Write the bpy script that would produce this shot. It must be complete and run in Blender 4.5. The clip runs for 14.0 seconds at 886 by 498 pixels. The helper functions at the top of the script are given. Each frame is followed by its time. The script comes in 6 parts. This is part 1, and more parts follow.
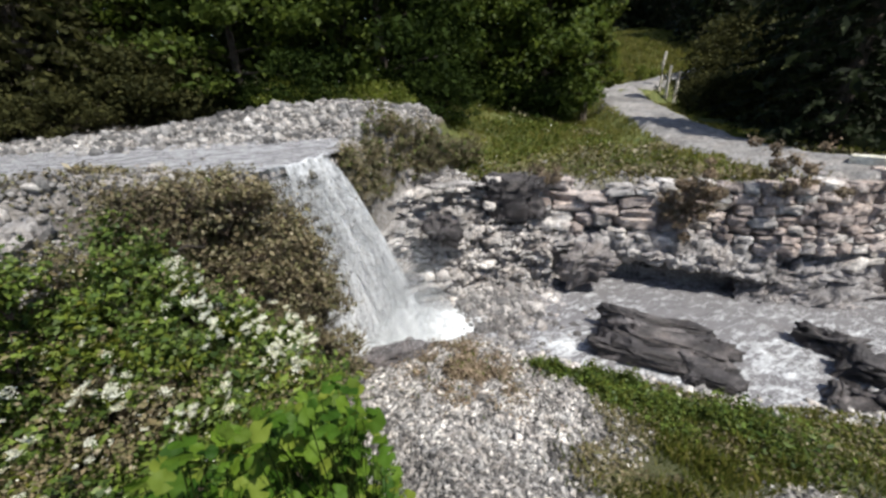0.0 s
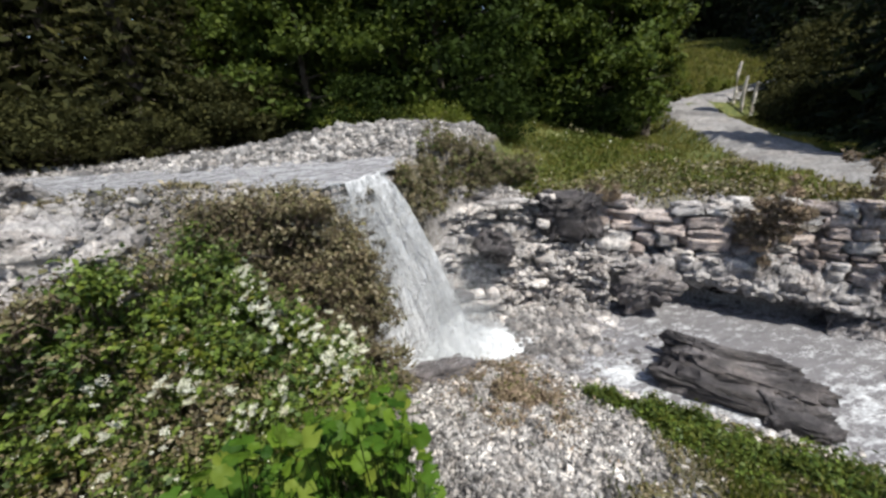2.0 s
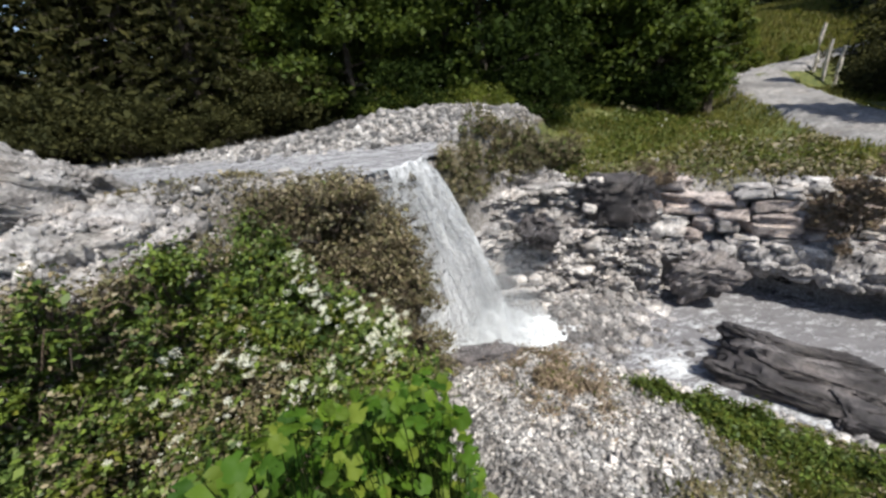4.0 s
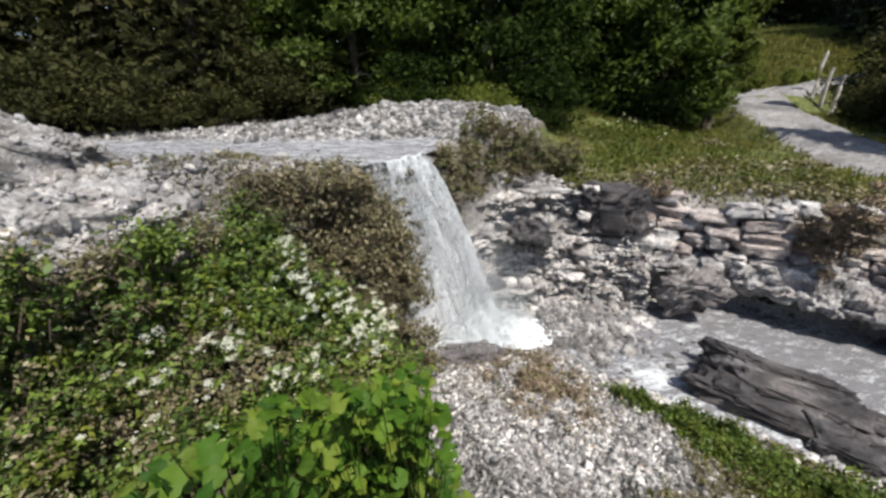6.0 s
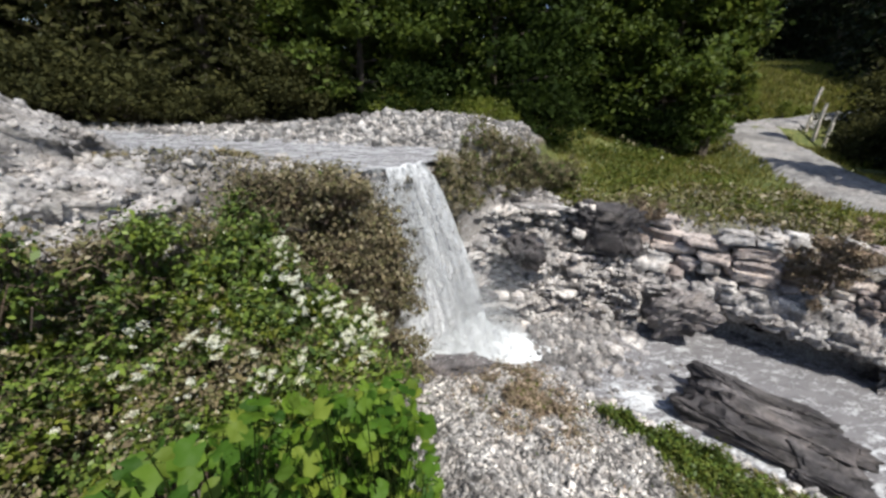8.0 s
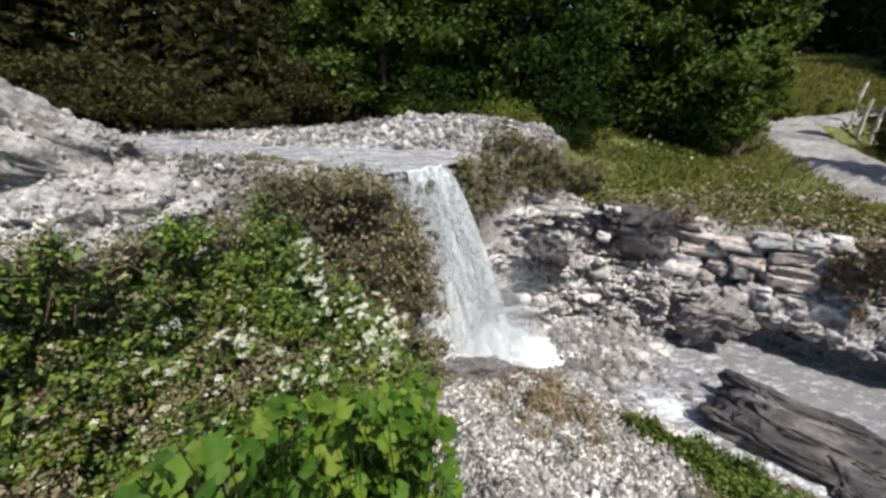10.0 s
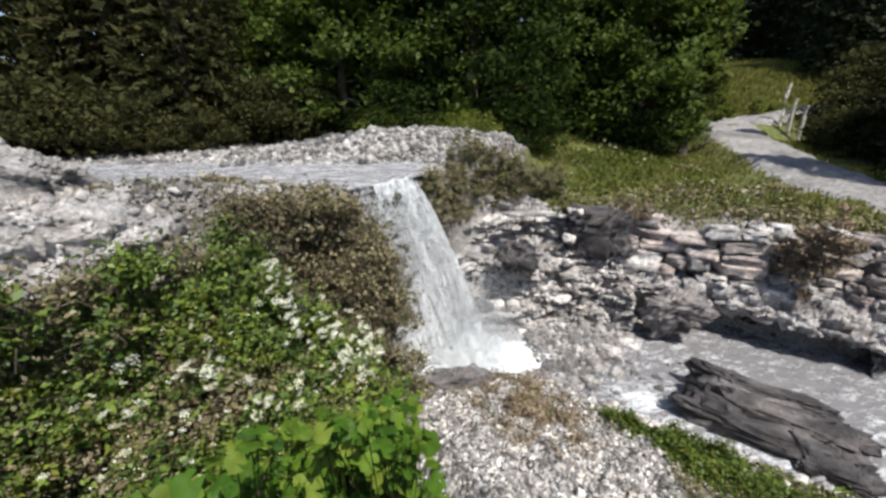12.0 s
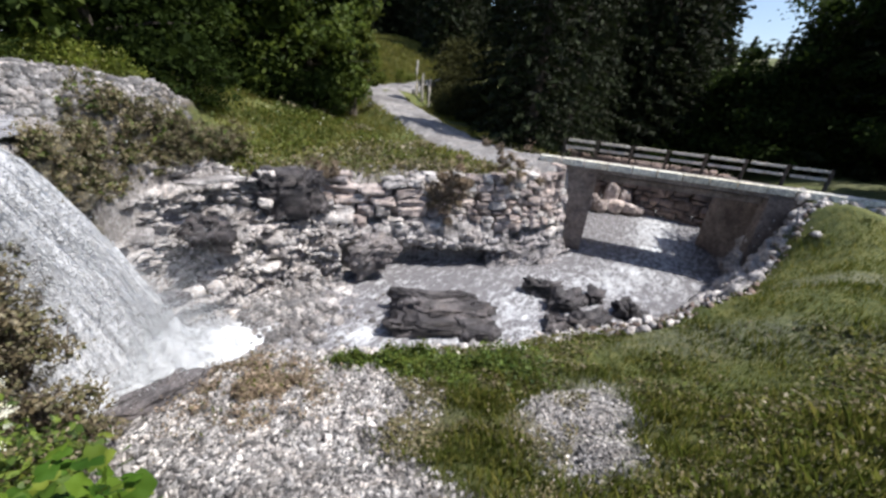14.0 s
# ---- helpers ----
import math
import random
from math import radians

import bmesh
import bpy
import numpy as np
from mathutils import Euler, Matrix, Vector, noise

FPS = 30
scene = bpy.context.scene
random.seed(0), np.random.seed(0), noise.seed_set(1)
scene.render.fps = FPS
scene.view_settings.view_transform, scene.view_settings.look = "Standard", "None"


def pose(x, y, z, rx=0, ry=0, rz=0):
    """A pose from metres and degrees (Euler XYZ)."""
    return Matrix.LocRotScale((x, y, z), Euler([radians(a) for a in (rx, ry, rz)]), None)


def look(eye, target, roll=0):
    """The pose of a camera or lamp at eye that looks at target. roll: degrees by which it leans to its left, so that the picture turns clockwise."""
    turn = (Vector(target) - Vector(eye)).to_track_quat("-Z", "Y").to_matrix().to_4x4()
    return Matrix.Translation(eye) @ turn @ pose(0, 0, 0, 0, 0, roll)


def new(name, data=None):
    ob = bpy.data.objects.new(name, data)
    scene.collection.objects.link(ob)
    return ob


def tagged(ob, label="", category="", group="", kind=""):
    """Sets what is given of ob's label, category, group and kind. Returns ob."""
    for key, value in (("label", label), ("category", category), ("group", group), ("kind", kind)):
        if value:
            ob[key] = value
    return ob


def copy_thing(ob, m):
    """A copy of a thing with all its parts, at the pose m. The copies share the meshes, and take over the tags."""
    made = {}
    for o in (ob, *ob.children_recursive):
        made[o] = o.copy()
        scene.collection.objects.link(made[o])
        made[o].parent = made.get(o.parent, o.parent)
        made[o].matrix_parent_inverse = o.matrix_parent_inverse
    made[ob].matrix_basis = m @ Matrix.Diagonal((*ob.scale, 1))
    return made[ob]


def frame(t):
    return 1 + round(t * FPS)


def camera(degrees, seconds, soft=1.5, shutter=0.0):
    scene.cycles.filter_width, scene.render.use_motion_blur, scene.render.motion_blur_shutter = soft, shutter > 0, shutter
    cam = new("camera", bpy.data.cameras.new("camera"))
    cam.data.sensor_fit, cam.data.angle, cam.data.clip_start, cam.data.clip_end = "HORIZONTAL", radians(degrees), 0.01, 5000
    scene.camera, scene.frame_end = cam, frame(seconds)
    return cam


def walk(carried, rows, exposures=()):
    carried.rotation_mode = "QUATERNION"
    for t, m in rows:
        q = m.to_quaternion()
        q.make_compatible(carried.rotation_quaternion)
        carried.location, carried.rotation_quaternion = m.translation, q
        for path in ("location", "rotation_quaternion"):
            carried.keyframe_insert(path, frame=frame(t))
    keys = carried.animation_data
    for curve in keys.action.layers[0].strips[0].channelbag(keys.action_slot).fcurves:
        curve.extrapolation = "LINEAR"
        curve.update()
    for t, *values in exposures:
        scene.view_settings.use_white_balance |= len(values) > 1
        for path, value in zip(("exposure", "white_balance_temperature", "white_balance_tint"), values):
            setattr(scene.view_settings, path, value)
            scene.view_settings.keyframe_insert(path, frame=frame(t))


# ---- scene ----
cam = camera(99.9, 14.0, soft=2.8)
PATH = [
    (0, (0.0, 0.0, 5.2), (0.496, 1.758, 4.385), -2.7),
    (0.5, (0.0, 0.0, 5.2), (0.497, 1.758, 4.386), -1.5),
    (1, (0.0, 0.0, 5.2), (0.398, 1.804, 4.434), -0.0),
    (1.5, (0.0, 0.0, 5.2), (0.28, 1.851, 4.496), -0.8),
    (2, (0.0, 0.0, 5.2), (0.243, 1.85, 4.481), -4.2),
    (2.5, (0.0, 0.0, 5.2), (0.188, 1.852, 4.468), -5.9),
    (3, (0.0, 0.0, 5.2), (0.082, 1.858, 4.464), -9.7),
    (3.5, (0.0, 0.0, 5.2), (0.111, 1.85, 4.448), -7.1),
    (3.7, (0.0, 0.0, 5.2), (0.036, 1.846, 4.432), -7.7),
    (5.8, (0.0, 0.0, 5.2), (0.071, 1.84, 4.419), -1.7),
    (6, (0.0, 0.0, 5.2), (0.051, 1.837, 4.411), -2.0),
    (6.5, (0.0, 0.0, 5.2), (-0.007, 1.871, 4.494), -1.0),
    (7, (0.0, 0.0, 5.2), (0.019, 1.87, 4.492), -0.6),
    (7.5, (0.0, 0.0, 5.2), (0.0, 1.854, 4.451), 0.0),
    (8, (0.0, 0.0, 5.2), (0.081, 1.856, 4.459), 1.6),
    (8.5, (0.0, 0.0, 5.2), (0.007, 1.861, 4.467), 1.9),
    (8.7, (0.0, 0.0, 5.2), (-0.009, 1.854, 4.451), 2.3),
    (10.8, (0.0, 0.0, 5.2), (-0.016, 1.884, 4.528), -1.0),
    (11, (0.0, 0.0, 5.2), (0.008, 1.892, 4.551), -0.9),
    (11.5, (0.0, 0.0, 5.2), (0.015, 1.899, 4.574), -1.2),
    (12, (0.0, 0.0, 5.2), (0.125, 1.878, 4.523), -1.5),
    (12.5, (0.0, 0.0, 5.2), (0.186, 1.875, 4.528), 0.9),
    (13, (0.0, 0.0, 5.2), (0.457, 1.768, 4.385), 0.3),
    (13.5, (0.0, 0.0, 5.2), (0.956, 1.536, 4.347), 2.2),
    (14, (0.0, 0.0, 5.2), (1.411, 1.155, 4.379), 5.2),
]
walk(cam, [(t, look(eye, target, roll)) for t, eye, target, roll in PATH], [(0, 0.46, 6500, 10), (3.5, 0.5, 6500, 10), (8.5, 0.54, 6500, 10), (11.3, 0.62, 6500, 10), (12.6, 0.56, 6500, 10), (13.4, 0.52, 6320, 14), (14, 0.63, 6320, 14)])  # EXPOSURE

# ---- world, sun ----
SUN_AZ, SUN_EL = 152.0, 60.0          # compass from +y to +x, and height, in degrees
world = bpy.data.worlds.new("daylight")
scene.world = world
world.use_nodes = True
wn = world.node_tree.nodes
sky = wn.new("ShaderNodeTexSky")
sky.sky_type, sky.sun_disc = "NISHITA", False
sky.sun_elevation, sky.sun_rotation = radians(SUN_EL), radians(SUN_AZ)
wn["Background"].inputs["Strength"].default_value = 0.11
world.node_tree.links.new(sky.outputs[0], wn["Background"].inputs["Color"])
sun = new("sun", bpy.data.lights.new("sun", "SUN"))
sun.data.energy, sun.data.angle, sun.data.color = 4.6, radians(0.55), (0.985, 0.96, 0.88)
_a, _e = radians(SUN_AZ), radians(SUN_EL)
sun.matrix_world = look((math.sin(_a) * math.cos(_e) * 60, math.cos(_a) * math.cos(_e) * 60, math.sin(_e) * 60), (0, 0, 0))


# ---- materials ----
def mat(name, rough=0.8):
    m = bpy.data.materials.new(name)
    m.use_nodes = True
    t = m.node_tree
    b = t.nodes["Principled BSDF"]
    b.inputs["Roughness"].default_value = rough
    return m, t, b


def node(t, kind, **inputs):
    n = t.nodes.new("ShaderNode" + kind)
    for key, value in inputs.items():
        n.inputs[key.replace("_", " ")].default_value = value
    return n


def coords(t):
    return t.nodes.new("ShaderNodeNewGeometry").outputs["Position"]


def noise_at(t, where, scale, detail=4, rough=0.6, stretch=None):
    n = node(t, "TexNoise", Scale=scale, Detail=detail, Roughness=rough)
    if stretch:
        mp = node(t, "Mapping", Scale=stretch)
        t.links.new(where, mp.inputs["Vector"])
        where = mp.outputs[0]
    t.links.new(where, n.inputs["Vector"])
    return n.outputs["Fac"]


def ramp(t, fac, stops):
    r = t.nodes.new("ShaderNodeValToRGB")
    while len(r.color_ramp.elements) < len(stops):
        r.color_ramp.elements.new(0.5)
    for el, (p, c) in zip(r.color_ramp.elements, stops):
        el.position, el.color = p, (*c, 1)
    t.links.new(fac, r.inputs[0])
    return r.outputs[0]


def mix(t, fac, a, b, mode="MIX"):
    n = t.nodes.new("ShaderNodeMix")
    n.data_type, n.blend_type = "RGBA", mode
    for sock, v in ((n.inputs[0], fac), (n.inputs[6], a), (n.inputs[7], b)):
        if isinstance(v, bpy.types.NodeSocket):
            t.links.new(v, sock)
        else:
            sock.default_value = v if not isinstance(v, tuple) else (*v, 1)
    return n.outputs[2]


def bump(t, b, height, strength=0.5, distance=0.02):
    n = node(t, "Bump", Strength=strength, Distance=distance)
    t.links.new(height, n.inputs["Height"])
    t.links.new(n.outputs[0], b.inputs["Normal"])


def rock_mat(name, dark, mid, light, scale=3.0, rough=0.85, per_piece=0.25, wet=0.0, layers=None):
    """Stone: two scales of colour, a tone of its own for each piece, fine relief."""
    m, t, b = mat(name, rough)
    p = coords(t)
    big = noise_at(t, p, scale * 0.45, 5, 0.65, layers)
    fine = noise_at(t, p, scale * 7, 6, 0.7)
    col = ramp(t, big, [(0.30, dark), (0.5, mid), (0.72, light)])
    col = mix(t, 0.8, col, ramp(t, fine, [(0.32, (0.38, 0.38, 0.38)), (0.5, (0.9, 0.9, 0.9)), (0.68, (1.45, 1.43, 1.4))]), "MULTIPLY")
    blot = noise_at(t, p, scale * 2.2, 4, 0.75)
    col = mix(t, 0.7, col, ramp(t, blot, [(0.34, (0.5, 0.48, 0.47)), (0.5, (1.0, 1.0, 1.0)), (0.66, (1.4, 1.4, 1.38))]), "MULTIPLY")
    rust = noise_at(t, p, scale * 0.8, 3, 0.6)
    col = mix(t, 0.5, col, ramp(t, rust, [(0.45, (1.0, 1.0, 1.0)), (0.7, (1.06, 0.95, 0.87))]), "MULTIPLY")
    isl = t.nodes.new("ShaderNodeNewGeometry").outputs["Random Per Island"]
    rnd = t.nodes.new("ShaderNodeObjectInfo").outputs["Random"]
    add = node(t, "Math")
    t.links.new(isl, add.inputs[0]), t.links.new(rnd, add.inputs[1])
    fr = node(t, "Math")
    fr.operation = "FRACT"
    t.links.new(add.outputs[0], fr.inputs[0])
    lo, hi = 1 - per_piece, 1 + per_piece
    col = mix(t, 1.0, col, ramp(t, fr.outputs[0], [(0.0, (lo, lo, lo * 1.02)), (0.6, (1, 1, 1)), (1.0, (hi * 1.02, hi, hi * 0.97))]), "MULTIPLY")
    t.links.new(col, b.inputs["Base Color"])
    if wet:
        rr = ramp(t, big, [(0.35, (rough - wet,) * 3), (0.65, (rough,) * 3)])
        t.links.new(rr, b.inputs["Roughness"])
    bump(t, b, fine, 1.0, 0.045)
    return m


def leaf_mat(name, cols, rough=0.5, sheer=0.35, spec=0.3):
    m, t, b = mat(name, rough)
    b.inputs["Specular IOR Level"].default_value = spec
    isl = t.nodes.new("ShaderNodeNewGeometry").outputs["Random Per Island"]
    rnd = t.nodes.new("ShaderNodeObjectInfo").outputs["Random"]
    add = node(t, "Math")
    t.links.new(isl, add.inputs[0]), t.links.new(rnd, add.inputs[1])
    fr = node(t, "Math")
    fr.operation = "FRACT"
    t.links.new(add.outputs[0], fr.inputs[0])
    isl = fr.outputs[0]
    n = len(cols) - 1
    col = ramp(t, isl, [(i / n, c) for i, c in enumerate(cols)])
    patch = noise_at(t, coords(t), 0.9, 3)
    col = mix(t, 0.6, col, ramp(t, patch, [(0.3, (0.6, 0.65, 0.6)), (0.7, (1.25, 1.2, 1.0))]), "MULTIPLY")
    t.links.new(col, b.inputs["Base Color"])
    tr = t.nodes.new("ShaderNodeBsdfTranslucent")
    t.links.new(col, tr.inputs["Color"])
    mx = t.nodes.new("ShaderNodeMixShader")
    mx.inputs[0].default_value = sheer
    t.links.new(b.outputs[0], mx.inputs[1]), t.links.new(tr.outputs[0], mx.inputs[2])
    t.links.new(mx.outputs[0], t.nodes["Material Output"].inputs["Surface"])
    return m


def ground_mat():
    """One sheet: gravel, grass and brown earth by the cover painted on it."""
    m, t, b = mat("ground_cover", 0.9)
    p = coords(t)
    at = t.nodes.new("ShaderNodeAttribute")
    at.attribute_name = "cover"
    sep = t.nodes.new("ShaderNodeSeparateColor")
    t.links.new(at.outputs["Color"], sep.inputs[0])
    vo = node(t, "TexVoronoi", Scale=17.0)
    t.links.new(p, vo.inputs["Vector"])
    one = t.nodes.new("ShaderNodeSeparateColor")
    t.links.new(vo.outputs["Color"], one.inputs[0])
    chip = one.outputs[0]
    grit = noise_at(t, p, 34, 5, 0.7)
    big = noise_at(t, p, 0.9, 4, 0.6)
    stone = mix(t, 0.55, ramp(t, grit, [(0.3, (0.13, 0.12, 0.115)), (0.5, (0.36, 0.34, 0.33)), (0.7, (0.62, 0.6, 0.58))]), ramp(t, chip, [(0.1, (0.25, 0.24, 0.23)), (0.9, (0.72, 0.71, 0.7))]), "OVERLAY")
    stone = mix(t, 0.7, stone, ramp(t, big, [(0.3, (0.72, 0.7, 0.68)), (0.7, (1.1, 1.08, 1.06))]), "MULTIPLY")
    turf = ramp(t, noise_at(t, p, 6, 6, 0.7), [(0.28, (0.035, 0.045, 0.014)), (0.5, (0.1, 0.115, 0.03)), (0.72, (0.21, 0.19, 0.065))])
    turf = mix(t, 0.6, turf, ramp(t, big, [(0.3, (0.7, 0.85, 0.6)), (0.7, (1.2, 1.1, 0.9))]), "MULTIPLY")
    earth = ramp(t, noise_at(t, p, 9, 6, 0.7), [(0.3, (0.03, 0.024, 0.017)), (0.55, (0.11, 0.088, 0.062)), (0.75, (0.24, 0.2, 0.15))])
    col = mix(t, sep.outputs[1], earth, turf)
    col = mix(t, sep.outputs[0], col, stone)
    t.links.new(col, b.inputs["Base Color"])
    bump(t, b, grit, 0.9, 0.05)
    return m


def water_mat(name, tint, foam=0.3, rough=0.16, stretch=(1, 1, 1), scale=5.0, turn=0.0, grow=0.5, relief=0.6):
    """Silty running water: cloudy body, streaks of foam, ripples."""
    m, t, b = mat(name, rough)
    p = coords(t)
    mp = node(t, "Mapping", Scale=stretch, Rotation=(0, 0, turn))
    t.links.new(p, mp.inputs["Vector"])
    n1 = noise_at(t, mp.outputs[0], scale, 6, 0.7)
    n2 = noise_at(t, mp.outputs[0], scale * 4, 5, 0.7)
    at = t.nodes.new("ShaderNodeAttribute")
    at.attribute_name = "foam"
    f = node(t, "Math")
    f.operation = "MULTIPLY_ADD"
    t.links.new(at.outputs["Fac"], f.inputs[0])
    f.inputs[1].default_value = grow
    t.links.new(n1, f.inputs[2])
    f2 = node(t, "Math")
    f2.operation = "MULTIPLY_ADD"
    t.links.new(n2, f2.inputs[0])
    f2.inputs[1].default_value = 0.35
    t.links.new(f.outputs[0], f2.inputs[2])
    lo = 0.92 - foam * 0.5
    white = ramp(t, f2.outputs[0], [(lo - 0.2, (0, 0, 0)), (lo + 0.26, (1, 1, 1))])
    body = mix(t, n2, tuple(c * 0.75 for c in tint), tuple(min(1, c * 1.2) for c in tint))
    t.links.new(mix(t, white, body, (0.7, 0.72, 0.74)), b.inputs["Base Color"])
    t.links.new(mix(t, white, (rough,) * 3, (0.7, 0.7, 0.7)), b.inputs["Roughness"])
    bump(t, b, f2.outputs[0], relief, 0.06)
    return m


def torn_water(name, tint):
    """Falling water torn into flecks: white and grey flecks over a thin clear veil."""
    m, t, b = mat(name, 0.45)
    p = coords(t)
    mp = node(t, "Mapping", Scale=(1.0, 1.0, 0.5))
    t.links.new(p, mp.inputs["Vector"])
    n1 = noise_at(t, mp.outputs[0], 20, 5, 0.8)
    mp2 = node(t, "Mapping", Scale=(1.0, 1.0, 0.12))
    t.links.new(p, mp2.inputs["Vector"])
    n2 = noise_at(t, mp2.outputs[0], 7, 4, 0.65)
    at = t.nodes.new("ShaderNodeAttribute")
    at.attribute_name = "foam"
    s1 = node(t, "Math")
    s1.operation = "ADD"
    t.links.new(n1, s1.inputs[0]), t.links.new(n2, s1.inputs[1])
    s2 = node(t, "Math")
    s2.operation = "ADD"
    t.links.new(s1.outputs[0], s2.inputs[0]), t.links.new(at.outputs["Fac"], s2.inputs[1])
    half = node(t, "Math")
    half.operation = "MULTIPLY"
    half.inputs[1].default_value = 0.5
    t.links.new(s2.outputs[0], half.inputs[0])
    col = ramp(t, half.outputs[0], [(0.4, tuple(c * 0.5 for c in tint)), (0.5, tint), (0.6, (0.62, 0.63, 0.65)), (0.74, (0.82, 0.83, 0.85))])
    t.links.new(col, b.inputs["Base Color"])
    t.links.new(ramp(t, half.outputs[0], [(0.4, (0.0, 0.0, 0.0)), (0.5, (1, 1, 1))]), b.inputs["Alpha"])
    bump(t, b, s2.outputs[0], 0.35, 0.04)
    return m


M_GROUND = ground_mat()
M_LEDGE = rock_mat("pale_ledge_rock", (0.14, 0.13, 0.126), (0.5, 0.475, 0.462), (0.82, 0.79, 0.77), 3.0, 0.8, 0.25, 0.0, (1, 1, 2.5))
M_WALL = rock_mat("warm_wall_stone", (0.17, 0.138, 0.13), (0.47, 0.403, 0.377), (0.74, 0.665, 0.63), 3.4, 0.88, 0.3)
M_DARK = rock_mat("dark_wet_rock", (0.016, 0.014, 0.016), (0.055, 0.049, 0.052), (0.2, 0.18, 0.18), 2.5, 0.6, 0.15, 0.2, (1, 1, 4.5))
# brown rock with the recess's shade painted into its colour
M_BAND = rock_mat("shaded_brown_rock", (0.045, 0.038, 0.037), (0.125, 0.105, 0.1), (0.32, 0.285, 0.27), 3.5, 0.75, 0.2)
M_MOSS = rock_mat("mossy_wet_rock", (0.04, 0.037, 0.024), (0.115, 0.102, 0.066), (0.24, 0.212, 0.15), 5.0, 0.65, 0.15, 0.15, (1, 1, 1.5))
M_SLATE = rock_mat("grey_block_stone", (0.07, 0.063, 0.066), (0.18, 0.165, 0.168), (0.36, 0.335, 0.33), 3.5, 0.75, 0.2)
M_BEDROCK = rock_mat("grey_bedrock", (0.13, 0.124, 0.128), (0.34, 0.322, 0.325), (0.6, 0.575, 0.57), 3.2, 0.8, 0.2, 0.0, (1, 1, 2.0))
M_COBBLE = rock_mat("pale_cobble", (0.1, 0.098, 0.097), (0.3, 0.29, 0.285), (0.58, 0.56, 0.55), 4.0, 0.85, 0.75)
M_BANK = rock_mat("bank_gravel", (0.14, 0.134, 0.13), (0.47, 0.45, 0.44), (0.82, 0.8, 0.785), 5.0, 0.88, 0.85)
M_SHOAL = rock_mat("wet_grey_rubble", (0.07, 0.066, 0.066), (0.25, 0.238, 0.235), (0.5, 0.48, 0.47), 4.0, 0.7, 0.55)
M_SLAB = rock_mat("bleached_slab", (0.22, 0.207, 0.2), (0.46, 0.44, 0.43), (0.68, 0.655, 0.64), 3.0, 0.9, 0.2)
M_STREAM = water_mat("silty_stream", (0.185, 0.178, 0.185), 0.02, 0.25, (1.0, 2.2, 1), 3.0, radians(-28), 0.5, 0.35)
M_FALL = torn_water("falling_water", (0.4, 0.41, 0.425))
M_STRAND = water_mat("water_strand", (0.46, 0.46, 0.47), 0.3, 0.5, (2.0, 2.0, 0.8), 5.0)
M_UPPER = water_mat("thin_upper_water", (0.25, 0.243, 0.255), 0.12, 0.25, (0.6, 2.0, 1), 4.0)
M_FOAM = water_mat("boiling_foam", (0.72, 0.74, 0.77), 0.75, 0.6, (1, 1, 1), 4.0)
M_PATH = rock_mat("path_gravel", (0.14, 0.135, 0.13), (0.235, 0.226, 0.22), (0.35, 0.335, 0.32), 2.0, 0.95, 0.0)
M_CONC = rock_mat("weathered_concrete", (0.46, 0.44, 0.37), (0.68, 0.66, 0.57), (0.8, 0.78, 0.69), 2.2, 0.9, 0.1)
M_BROWN = rock_mat("stained_abutment", (0.1, 0.08, 0.07), (0.2, 0.165, 0.145), (0.3, 0.25, 0.225), 1.6, 0.85, 0.1)
M_STAIN = rock_mat("stained_masonry", (0.08, 0.06, 0.052), (0.19, 0.143, 0.122), (0.32, 0.25, 0.22), 1.5, 0.9, 0.3)
M_WOOD = rock_mat("grey_rail_timber", (0.42, 0.39, 0.34), (0.64, 0.6, 0.53), (0.78, 0.74, 0.67), 3.0, 0.8, 0.15, 0.0, (8, 8, 0.6))
M_BARK = rock_mat("bark", (0.03, 0.024, 0.018), (0.075, 0.06, 0.048), (0.15, 0.125, 0.1), 4.0, 0.95, 0.2, 0.0, (3, 3, 0.6))
M_TWIG = rock_mat("dry_twig", (0.06, 0.042, 0.03), (0.14, 0.1, 0.07), (0.27, 0.21, 0.15), 6.0, 0.9, 0.3)
# one leaf in a shaded and a lit copy; the light is in the colour
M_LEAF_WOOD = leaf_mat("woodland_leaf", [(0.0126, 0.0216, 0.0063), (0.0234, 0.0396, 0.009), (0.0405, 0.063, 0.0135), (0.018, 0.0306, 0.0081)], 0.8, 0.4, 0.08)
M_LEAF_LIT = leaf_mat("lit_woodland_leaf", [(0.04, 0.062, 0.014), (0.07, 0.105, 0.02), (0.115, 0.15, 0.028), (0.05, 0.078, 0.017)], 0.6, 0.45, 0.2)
# near-black needles: the wood's shade is put into the colour
M_LEAF_DARK = leaf_mat("shaded_conifer_needle", [(0.01, 0.0137, 0.00625), (0.0175, 0.025, 0.01), (0.0275, 0.0375, 0.0137)], 0.7, 0.2, 0.15)
# olive-brown, lighter copy of those needles, painting more light into the left wood
M_LEAF_HALF_LIT = leaf_mat("half_lit_needle", [(0.03, 0.033, 0.0135), (0.052, 0.054, 0.021), (0.078, 0.076, 0.028)], 0.8, 0.35, 0.1)
M_LEAF_SUN = leaf_mat("sunny_leaf", [(0.1, 0.14, 0.02), (0.15, 0.19, 0.03), (0.22, 0.23, 0.04)], 0.5, 0.4)
M_LEAF_OLIVE = leaf_mat("olive_leaf", [(0.05, 0.07, 0.012), (0.085, 0.11, 0.018), (0.13, 0.145, 0.026)], 0.6, 0.4, 0.2)
